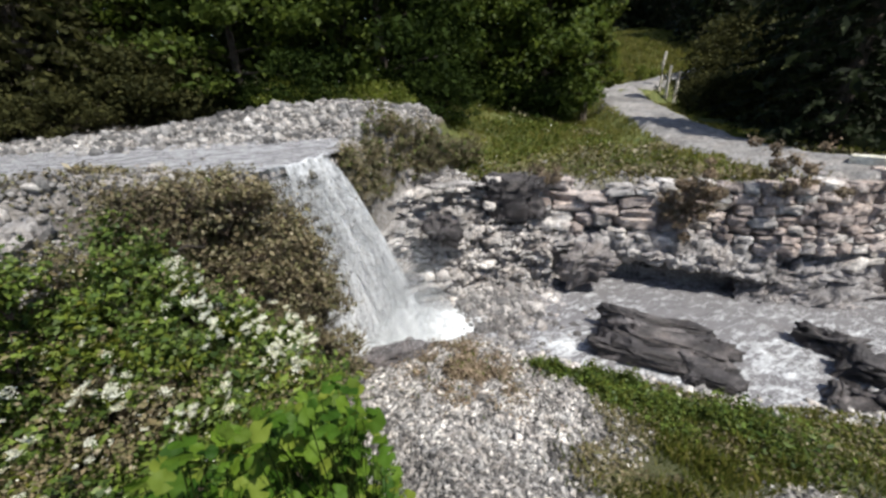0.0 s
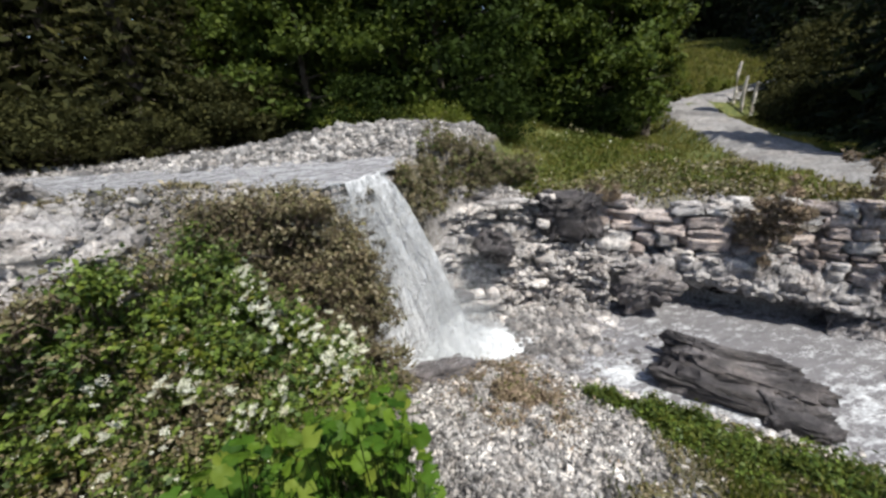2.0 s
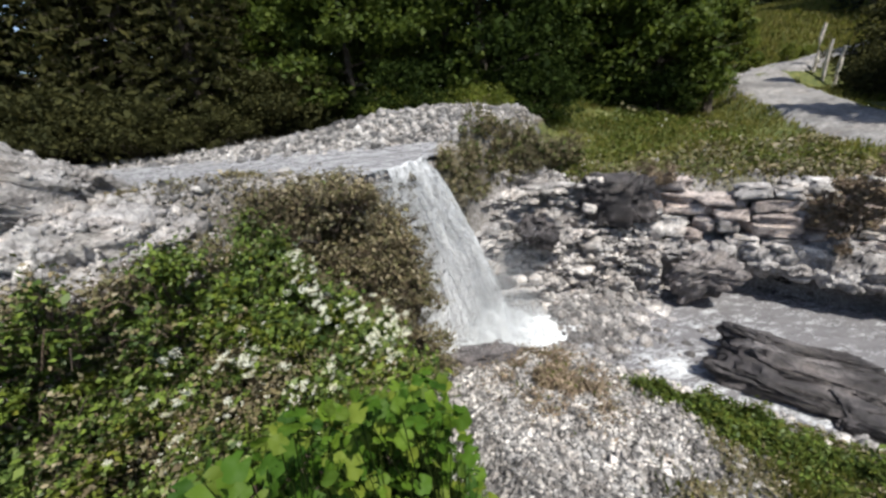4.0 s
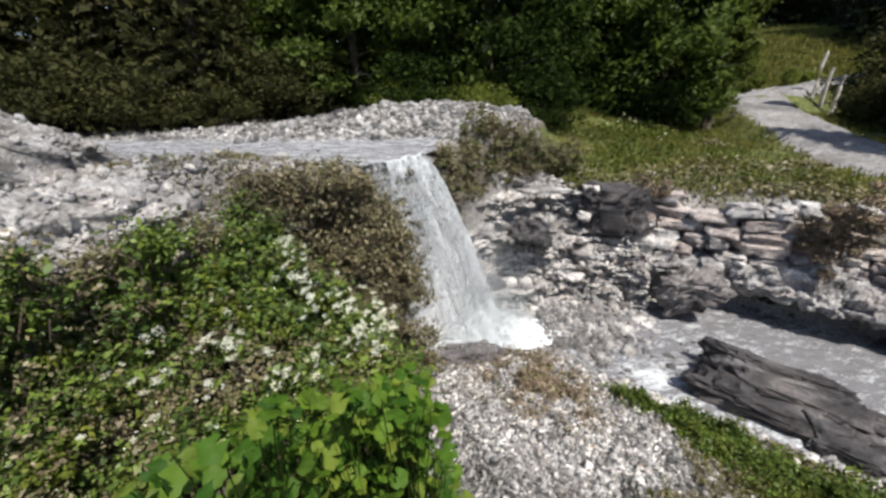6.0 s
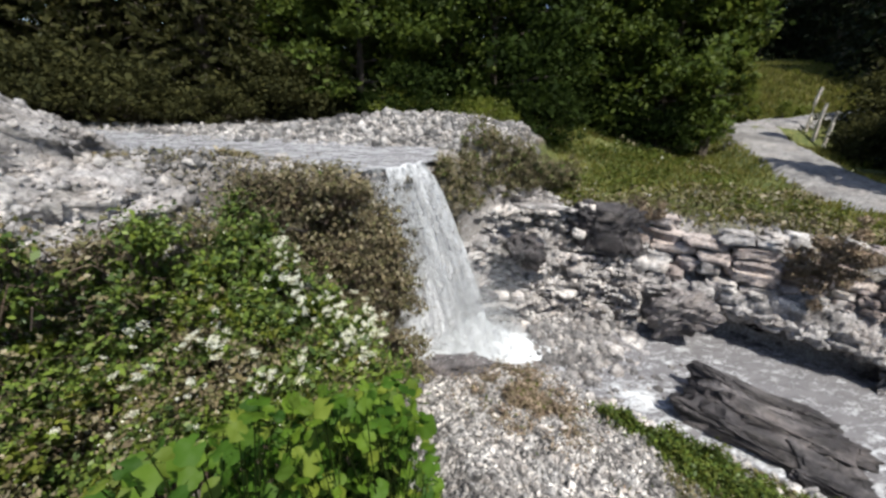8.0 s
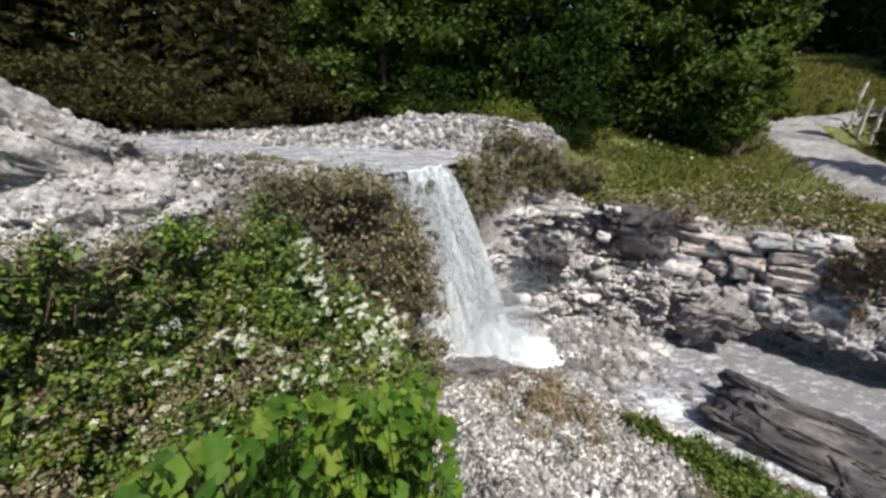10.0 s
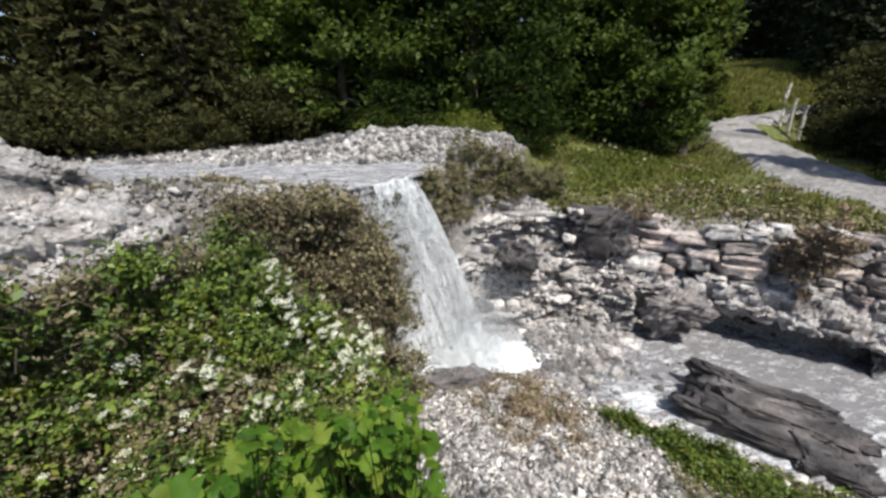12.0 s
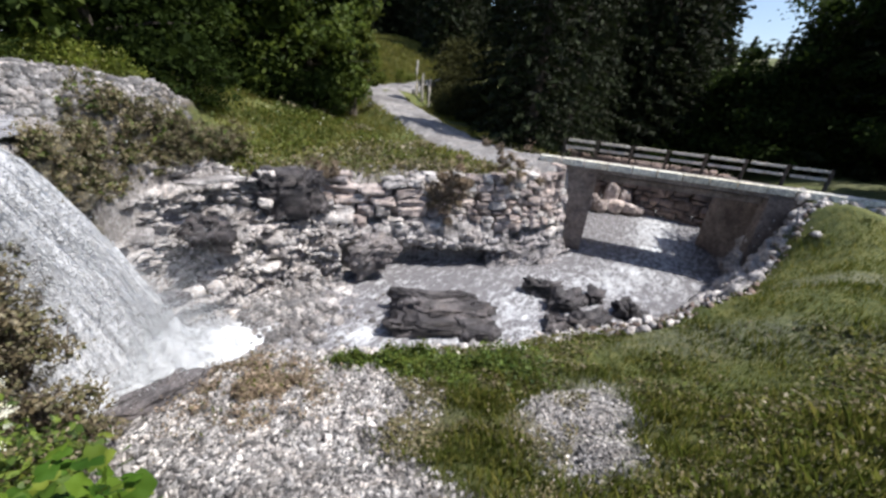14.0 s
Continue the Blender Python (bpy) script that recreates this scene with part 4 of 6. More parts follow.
    for seed, az, d, size, z, turn, lean, label in ((430, -48.0, 6.7, (3.2, 1.6, 1.5), 4.72, 52, 31, "big bleached rock slab leaning on the upper bank"),
                                                    (431, -44, 5.35, (2.8, 1.7, 1.6), 3.62, 44, 9, "broken bleached slab lying on the upper bank")):
        x, y = polar(az, d)
        me = stone_mesh("bleached_slab", seed, size, ICO6, M_SLAB, craggy=0.5 if seed == 430 else 1.0, cuts=18, grain=0.05, boxy=0.35)
        b = put("bleached_slab", me, x, y, z, turn, 0, lean)
        tagged(b, label, "rock")
        w = np.array([(b.matrix_basis @ v.co)[:] for v in me.vertices])
        w = w[w[:, 2] > z - 0.1]
        if seed == 431:
            bits.append(w[r.randint(0, len(w), 3800)])
        else:
            w = w[w[:, 2] < z + 0.35]
            bits.append(w[r.randint(0, len(w), 1400)])
    c = np.concatenate(bits)
    stuff("slab_grit", scatter_mesh("grit", c, 0.02 * np.exp(r.normal(0, 0.6, len(c))), ICO1, r, 0.7), M_SLAB, "pale grit and stones lying on the slabs", "stones")


def build_rubble():
    r = random.Random(14)
    shapes = [stone_mesh("rubble", 440 + i, (1, 1, 0.7), ICO3, M_BEDROCK if i % 2 else M_LEDGE, cuts=14, grain=0.1) for i in range(8)]
    for i in range(170):
        az, d = r.uniform(12, 36), r.uniform(7.3, 9.2)
        x, y = polar(az, d)
        z = float(land(x, y))
        if z < -0.35 or z > 1.6:
            continue
        s = r.uniform(0.14, 0.5) * (0.7 if d < 8 else 1)
        ob = put("rubble_stone", r.choice(shapes), x, y, max(z, -0.15) + s * 0.12, r.uniform(0, 360), r.uniform(-25, 25), r.uniform(-25, 25), s)
        tagged(ob, "angular pale stone in the rubble by the pool", "stone", "rubble by the pool")


def build_pebbles():
    r = np.random.RandomState(15)
    # near gravel bank
    n = 36000
    az, d = r.uniform(-9, 66, n), r.uniform(1.0, 6.8, n)
    x, y = np.sin(np.radians(az)) * d, np.cos(np.radians(az)) * d
    dn, _ = along(NEAR, x, y)
    wob = 0.5 * wave(x, y, 9, 1.6)
    ok = (dn < 0.1) & (az + 9 * wob + 4 * np.clip(-dn, 0, 4) - 24 * sstep(-d, -3.0, -1.5) < r.uniform(45, 62, n))
    x, y = x[ok], y[ok]
    size = 0.022 * np.exp(r.normal(0, 0.5, len(x)))
    big = r.rand(len(x)) < 0.012
    size[big] *= 2.0
    size = np.minimum(size, 0.06)
    size *= np.clip(np.hypot(x, y) / 3.2, 0.55, 1.0)
    z = land_rough(x, y) + size * 0.3
    stuff("bank_pebbles", scatter_mesh("pebbles", np.stack([x, y, z], -1), size, ICO1, r), M_BANK, "loose pale gravel on the near bank", "gravel")
    n = 26000
    x, y = r.uniform(1.5, 6.5, n), r.uniform(-1.2, 2.6, n)
    ok = (np.degrees(np.arctan2(x, y)) > 52) & (patch_at(x, y) > r.uniform(0.12, 0.7, n))
    x, y = x[ok], y[ok]
    size = np.minimum(0.015 * np.exp(r.normal(0, 0.5, len(x))), 0.045)
    stuff("patch_pebbles", scatter_mesh("pebbles", np.stack([x, y, land_rough(x, y) + size * 0.3], -1), size, ICO1, r), M_BANK, "bare patch of pale gravel in the grass", "gravel")
    # cobbles on the mound and upper bed
    n = 9000
    x, y = r.normal(-0.6, 3.0, n), r.normal(11.0, 1.6, n)
    du, _ = along(CLIFF, x, y)
    ok = (du > 0.3) & (y > 8.6)
    x, y = x[ok], y[ok]
    size = 0.052 * np.exp(r.normal(0, 0.5, len(x)))
    z = land_rough(x, y) + size * 0.25
    stuff("mound_cobbles", scatter_mesh("cobbles", np.stack([x, y, z], -1), size, ICO1, r), M_COBBLE, "heap of pale cobbles above the fall", "cobbles")
    n = 2600
    x, y = r.normal(2.2, 0.9, n), r.normal(10.4, 0.6, n)
    size = 0.035 * np.exp(r.normal(0, 0.5, n))
    stuff("lip_cobbles", scatter_mesh("cobbles", np.stack([x, y, land_rough(x, y) + size * 0.25], -1), size, ICO1, r), M_COBBLE, "pale cobbles spilling beside the scrub", "cobbles")
    n = 5000
    az, d = r.uniform(-60, -36, n), r.uniform(4.2, 7.5, n)
    x, y = np.sin(np.radians(az)) * d, np.cos(np.radians(az)) * d
    size = 0.03 * np.exp(r.normal(0, 0.6, n))
    stuff("upper_bank_stones", scatter_mesh("stones", np.stack([x, y, land_rough(x, y) + size * 0.25], -1), size, ICO1, r), M_SLAB, "rough stones around the bleached slabs", "stones")
    # pale cobbles along the edge of the water
    n = 9000
    x, y = r.uniform(3.0, 8.4, n), r.uniform(1.2, 5.6, n)
    dn, _ = along(NEAR, x, y)
    ok = (dn > -0.45) & (dn < 0.2) & (vnoise(np.stack([x, y, 0 * x], -1), 2.0, 84) > r.uniform(-0.9, 0.5, n))
    x, y = x[ok], y[ok]
    size = 0.04 * np.exp(r.normal(0, 0.5, len(x)))
    stuff("shore_cobbles", scatter_mesh("stones", np.stack([x, y, np.maximum(land_rough(x, y), water_level(x, y) - 0.02) + size * 0.2], -1), size, ICO1, r, 0.7), M_LEDGE, "pale cobbles along the near edge of the stream", "stones")
    # reddish and pale stones on the low bank above the bridge
    n = 7000
    x, y = r.uniform(7.6, 14.6, n), r.uniform(-2.4, 2.4, n)
    dn, _ = along(NEAR, x, y)
    ok = (dn < 0.05) & (dn > -1.0 + 0.5 * wave(x, y, 86, 1.3)) & (vnoise(np.stack([x, y, 0 * x], -1), 1.6, 85) > r.uniform(-0.9, 0.4, n))
    x, y = x[ok], y[ok]
    size = 0.05 * np.exp(r.normal(0, 0.45, len(x)))
    p = np.stack([x, y, land_rough(x, y) + size * 0.3], -1)
    h = len(x) // 2
    stuff("bank_cobbles", scatter_mesh("stones", p[:h], size[:h], ICO1, r, 0.7), M_STAIN, "reddish-brown stones on the low bank", "stones")
    stuff("bank_cobbles", scatter_mesh("stones", p[h:], size[h:], ICO1, r, 0.7), M_LEDGE, "pale stones on the low bank", "stones")
    # rubble apron in the shallows between the ledges and the near bank
    n = 5200
    x, y = r.normal(2.9, 0.75, n), r.normal(7.1, 0.75, n)
    dn, _ = along(NEAR, x, y)
    ok = (dn > -0.1) & (vnoise(np.stack([x, y, 0 * x], -1), 1.3, 83) > r.uniform(-0.9, 0.35, n)) & (x - 0.35 * (y - 7) > 2.3)
    x, y = x[ok], y[ok]
    size = 0.05 * np.exp(r.normal(0, 0.5, len(x)))
    z = water_level(x, y) - 0.02 + 0.02 * r.normal(0, 1, len(x)) + 0.1 * sstep(y, 6.9, 8.0)
    stuff("shallow_stones", scatter_mesh("stones", np.stack([x, y, z], -1), size, ICO1, r, 0.8), M_SHOAL, "grey rubble standing in the shallow stream", "stones")
    # crest of the bank beside the upper water
    n = 7000
    az, d = r.uniform(-46, -8, n), r.uniform(5.1, 7.4, n)
    x, y = np.sin(np.radians(az)) * d, np.cos(np.radians(az)) * d
    du, _ = along(CLIFF, x, y)
    ok = (du > -0.15) & (np.abs(y - 7.3 + 0.12 * (x + 1)) > 1.25) & (vnoise(np.stack([x, y, 0 * x], -1), 1.6, 69) > r.uniform(-0.9, 0.5, n))
    x, y = x[ok], y[ok]
    size = 0.022 * np.exp(r.normal(0, 0.6, len(x)))
    stuff("crest_stones", scatter_mesh("stones", np.stack([x, y, land_rough(x, y) + size * 0.25], -1), size, ICO1, r), M_COBBLE, "loose stones on the crest of the bank", "stones")
    # grit along the far bank
    n = 5000
    x = r.uniform(1.0, 11.5, n)
    y = r.uniform(3.5, 12, n)
    df, _ = along(FAR, x, y)
    ok = (df > -0.3) & (df < 2.0)
    x, y = x[ok], y[ok]
    size = 0.045 * np.exp(r.normal(0, 0.5, len(x)))
    z = land_rough(x, y) + size * 0.2
    stuff("far_bank_stones", scatter_mesh("stones", np.stack([x, y, z], -1), size, ICO1, r, 0.5), M_BEDROCK, "small broken stones on the far bank", "stones")
    # stones along the right bank up to the bridge
    n = 1100
    u = r.uniform(0, 1, n)
    x = 8.5 + 7.0 * u + r.normal(0, 0.3, n)
    y = 1.75 - 2.0 * u - 0.3 - 0.9 * sstep(u, 0.6, 1.0) + r.normal(0, 0.35, n) * (1 + 0.4 * u)
    dn, _ = along(NEAR, x, y)
    ok = (dn > -1.6 - 1.2 * u) & (dn < 0.3)
    x, y = x[ok], y[ok]
    size = 0.07 * np.exp(r.normal(0, 0.45, len(x)))
    z = land_rough(x, y) + size * 0.1
    n = 1500
    xr = r.uniform(11.5, 16, n)
    yr = np.interp(xr, [10.6, 15.0, 26.0], [0.5, -0.2, 2.5]) - np.abs(r.normal(0, 0.5, n))
    dr, _ = along(NEAR, xr, yr)
    ok = dr > -1.1
    xr, yr = xr[ok], yr[ok]
    sr = 0.1 * np.exp(r.normal(0, 0.4, len(xr)))
    stuff("revetment_stones", scatter_mesh("stones", np.stack([xr, yr, land_rough(xr, yr) + 0.02], -1), sr, ICO2, r), M_LEDGE, "rough stones facing the bank beside the bridge", "stones")
    stuff("bank_stones", scatter_mesh("stones", np.stack([x, y, z], -1), size, ICO1, r), M_LEDGE, "pale stones edging the bank below the bridge", "stones")


build_stream()
build_fall()
build_strands()
build_splash()
build_upper_water()
build_wall()
build_crags()
build_rocks()
build_rubble()
build_pebbles()


# ---- path and bridge ----
def box(bm, centre, size, turn=0.0, bevel=0.0):
    m = Matrix.LocRotScale(centre, Euler((0, 0, turn)), None) @ Matrix.Diagonal((*size, 1))
    made = bmesh.ops.create_cube(bm, size=1, matrix=m)
    if bevel:
        edges = list({e for v in made["verts"] for e in v.link_edges})
        bmesh.ops.bevel(bm, geom=edges, offset=bevel, segments=2, profile=0.7, affect="EDGES")
    return bm


def build_path(name, line, wide, label):
    total = sum(math.hypot(b[0] - a[0], b[1] - a[1]) for a, b in zip(line, line[1:]))
    v, f = [], []
    k, cross = 150, 13
    for i in range(k):
        x, y, _ = polyline(line, total * i / (k - 1))
        x0, y0, _ = polyline(line, max(0, total * i / (k - 1) - 1.2))
        x1, y1, _ = polyline(line, min(total, total * i / (k - 1) + 1.2))
        a = math.atan2(y1 - y0, x1 - x0)
        for j in range(cross):
            e = j / (cross - 1) - 0.5
            w = e * (wide + 1.6 * float(sstep(i / k, 0.35, 0.55) - 1.7 * sstep(i / k, 0.62, 0.8)) + 0.25 * math.sin(i * 0.9) + 0.15 * math.sin(i * 2.3))
            px, py = x - math.sin(a) * w, y + math.cos(a) * w
            v.append((px, py, float(land_rough(px, py)) + 0.04 - 0.09 * (2 * e) ** 4))
    for i in range(k - 1):
        for j in range(cross - 1):
            q = i * cross + j
            f.append((q, q + 1, q + cross + 1, q + cross))
    me = from_arrays(name, v, f, True)
    tagged(mesh_part(name, me, M_PATH), label, "path", kind="structure")


BR_A, BR_B = (12.7, 5.5), (15.8, -2.4)


def build_bridge():
    ax, ay = BR_A
    bx, by = BR_B
    length = math.hypot(bx - ax, by - ay)
    a = math.atan2(by - ay, bx - ax)
    ux, uy = math.cos(a), math.sin(a)
    nx, ny = -uy, ux                      # away from the camera
    bridge = empty("footbridge", (ax + bx) / 2, (ay + by) / 2, 2.6)
    tagged(bridge, "concrete footbridge with weathered timber railings", "bridge")

    def at(s, off, z):
        return (ax + ux * s + nx * off, ay + uy * s + ny * off, z)
    part("deck", box(bmesh.new(), at(length / 2, 1.05, 2.82), (length + 1.6, 2.0, 0.14), a, 0.02), M_BROWN, bridge)
    k = 13
    for i in range(k):
        s = (i + 0.5) * (length + 1.4) / k - 0.7
        part("kerb_stone", box(bmesh.new(), at(s, 0.14, 3.0), ((length + 1.4) / k - 0.04, 0.34, 0.22), a, 0.03), M_CONC, bridge)
    for off in (1.95,):
        for i in range(8):
            s = i * length / 7
            part("post", box(bmesh.new(), at(s, off + 0.05, 3.24), (0.09, 0.09, 0.7), a, 0.012), M_BARK, bridge, "dark weathered post")
        for i in range(7):
            for z in (3.27, 3.53):
                part("rail", box(bmesh.new(), at((i + 0.5) * length / 7, off - 0.03, z), (length / 7 - 0.2, 0.09, 0.085), a, 0.012), M_WOOD, bridge)
    part("beam", box(bmesh.new(), at(length / 2, 0.5, 2.58), (length, 0.35, 0.2), a, 0.02), M_BROWN, bridge)
    part("beam", box(bmesh.new(), at(length / 2, 1.7, 2.58), (length, 0.35, 0.3), a, 0.02), M_BROWN, bridge)
    part("abutment", box(bmesh.new(), at(0.4, 1.05, 1.15), (1.9, 1.9, 3.25), a, 0.04), M_BROWN, bridge)
    part("abutment", box(bmesh.new(), at(length + 0.35, 1.3, 1.1), (0.7, 3.0, 3.3), a, 0.04), M_BROWN, bridge)
    part("abutment", box(bmesh.new(), at(7.45, 0.22, 1.15), (2.3, 0.5, 3.3), a, 0.04), M_BROWN, bridge)
    wing = bmesh.new()
    box(wing, (17.0, -0.3, 0.98), (4.4, 0.5, 3.4), math.atan2(3.4, 4.3), 0.05)
    part("wing_wall", wing, M_BROWN, bridge)
    return bridge


def build_retaining_wall():
    """Stained masonry beyond the bridge, its joints open."""
    r = random.Random(77)
    (ax, ay), (bx, by) = polar(63, 22.5), polar(86.0, 22.0)
    length, a = math.hypot(bx - ax, by - ay), math.atan2(by - ay, bx - ax)
    wall = empty("retaining_wall", (ax + bx) / 2, (ay + by) / 2, -0.6)
    tagged(wall, "stained brown masonry retaining wall beyond the bridge", "stone wall")
    shapes = [stone_mesh("stone", 600 + i, (1, 1, 1), ICO3, M_STAIN, cuts=8, grain=0.08, boxy=0.75) for i in range(6)]
    z = -1.2
    while z < 2.3:
        h, s = r.uniform(0.22, 0.4), r.uniform(-0.5, 0)
        while s < length:
            l = r.uniform(0.3, 0.85)
            k = s + l / 2
            put("stone", r.choice(shapes), ax + math.cos(a) * k, ay + math.sin(a) * k, z + h / 2, math.degrees(a) + r.uniform(-10, 10), r.uniform(-8, 8), r.uniform(-7, 7), (l * 1.06, 0.6 * r.uniform(0.7, 1.4), h * r.uniform(0.9, 1.25)), wall)
            s += l
        z += h


build_path("path", PATH_LINE, 2.9, "pale gravel footpath climbing past the trees")
build_path("lane", LANE_LINE, 2.3, "pale gravel lane leaving the bridge")
build_bridge()
build_retaining_wall()


# ---- plants ----
def leaf_cloud(name, centres, size, r, up=0.4, long=1.7, bend=0.25):
    """Many pointed leaves, each a bent diamond, joined in one mesh."""
    n = len(centres)
    nrm = r.normal(size=(n, 3))
    nrm[:, 2] = np.abs(nrm[:, 2]) + up
    nrm /= np.linalg.norm(nrm, axis=1, keepdims=True)
    t = np.cross(nrm, r.normal(size=(n, 3)))
    t /= np.linalg.norm(t, axis=1, keepdims=True) + 1e-9
    b = np.cross(nrm, t)
    s = np.asarray(size) * np.exp(r.normal(0, 0.3, n))
    s = s[:, None]
    a0 = centres - t * s * long / 2
    a1 = centres + b * s / 2 + nrm * s * bend * 0.5
    a2 = centres + t * s * long / 2 - nrm * s * bend
    a3 = centres - b * s / 2 + nrm * s * bend * 0.5
    v = np.stack([a0, a1, a2, a3], 1).reshape(-1, 3)
    return from_arrays(name, v, np.arange(4 * n).reshape(n, 4))


def tube(bm, pts, radii, sides=6):
    rings = []
    for i, p in enumerate(pts):
        p = Vector(p)
        d = (Vector(pts[min(i + 1, len(pts) - 1)]) - Vector(pts[max(i - 1, 0)])).normalized()
        q = d.to_track_quat("Z", "Y")
        rings.append([bm.verts.new(p + q @ Vector((math.cos(6.283 * k / sides) * radii[i], math.sin(6.283 * k / sides) * radii[i], 0))) for k in range(sides)])
    for a, b in zip(rings, rings[1:]):
        for k in range(sides):
            bm.faces.new((a[k], a[(k + 1) % sides], b[(k + 1) % sides], b[k]))
    bm.faces.new(rings[-1])
    return bm


def make_broadleaf(seed, height, spread_, leaf, material, count, low=0.15):
    r, q = np.random.RandomState(seed), random.Random(seed)
    tree = empty("tree")
    bm = bmesh.new()
    lean = q.uniform(-0.05, 0.05)
    trunk = [(lean * height * f + 0.06 * math.sin(f * 7 + seed), 0.05 * math.cos(f * 5 + seed), height * f * 0.9) for f in (0, 0.15, 0.35, 0.6, 0.85, 1)]
    base = 0.02 * height + 0.03
    tube(bm, trunk, [base * 1.3, base, base * 0.8, base * 0.55, base * 0.3, base * 0.1], 8)
    tips = []
    for i in range(26):
        f = low + (0.97 - low) * (i / 25) ** 0.9
        z = height * f * 0.9
        a = i * 2.4 + q.uniform(-0.4, 0.4)
        reach = spread_ * (0.35 + 0.75 * math.sin(min(1, (1.06 - f) * 1.25) * 1.57)) * q.uniform(0.75, 1.1)
        rise = reach * q.uniform(0.0, 0.45)
        p0 = Vector((lean * height * f, 0, z))
        p1 = p0 + Vector((math.cos(a) * reach * 0.5, math.sin(a) * reach * 0.5, rise * 0.7))
        p2 = p0 + Vector((math.cos(a) * reach, math.sin(a) * reach, rise))
        tube(bm, [p0, p1, p2], [base * 0.35 * (1.1 - f), base * 0.2 * (1.1 - f), 0.01], 5)
        for k in range(4):
            w = q.uniform(0.45, 1.1)
            tips.append(p0.lerp(p2, w) + Vector((q.gauss(0, 0.3), q.gauss(0, 0.3), q.gauss(0.05, 0.25))) * spread_ * 0.45)
    part("trunk", bm, M_BARK, tree)
    tips = np.array([t[:] for t in tips])
    w = r.randint(0, len(tips), count)
    size = r.uniform(0.16, 0.36, len(tips))[w][:, None] * spread_ * 0.55
    c = tips[w] + r.normal(size=(count, 3)) * size * [1, 1, 0.55]
    mesh_part("crown", leaf_cloud("crown", c, leaf, r), material, tree)
    return tree


def make_conifer(seed, height, spread_, material, count, leaf=0.11):
    r, q = np.random.RandomState(seed), random.Random(seed)
    tree = empty("tree")
    bm = bmesh.new()
    base = 0.016 * height + 0.04
    tube(bm, [(0, 0, 0), (0, 0, height * 0.5), (0, 0, height)], [base, base * 0.6, 0.015], 8)
    cs = []
    whorls = int(height * 2.6)
    for i in range(whorls):
        f = 0.06 + 0.93 * i / whorls
        reach = spread_ * (1.02 - f) ** 0.8 * q.uniform(0.8, 1.1)
        for k in range(6):
            a = k * 1.05 + i * 0.7 + q.uniform(-0.2, 0.2)
            z = height * f
            droop = -0.25 * reach
            p0, p2 = Vector((0, 0, z)), Vector((math.cos(a) * reach, math.sin(a) * reach, z + droop))
            tube(bm, [p0, p2], [0.025, 0.006], 4)
            m = max(6, int(count * reach / (whorls * 6 * spread_ * 0.55)))
            u = r.uniform(0.12, 1.0, m) ** 0.8
            side = r.normal(0, 0.16, m) * reach * (1.1 - u)
            cs.append(np.stack([np.cos(a) * reach * u - np.sin(a) * side, np.sin(a) * reach * u + np.cos(a) * side, z + droop * u ** 1.4 - np.abs(r.normal(0, 0.07, m))], -1))
    part("trunk", bm, M_BARK, tree)
    mesh_part("crown", leaf_cloud("crown", np.concatenate(cs), leaf, r, 0.1, 2.6), material, tree)
    return tree


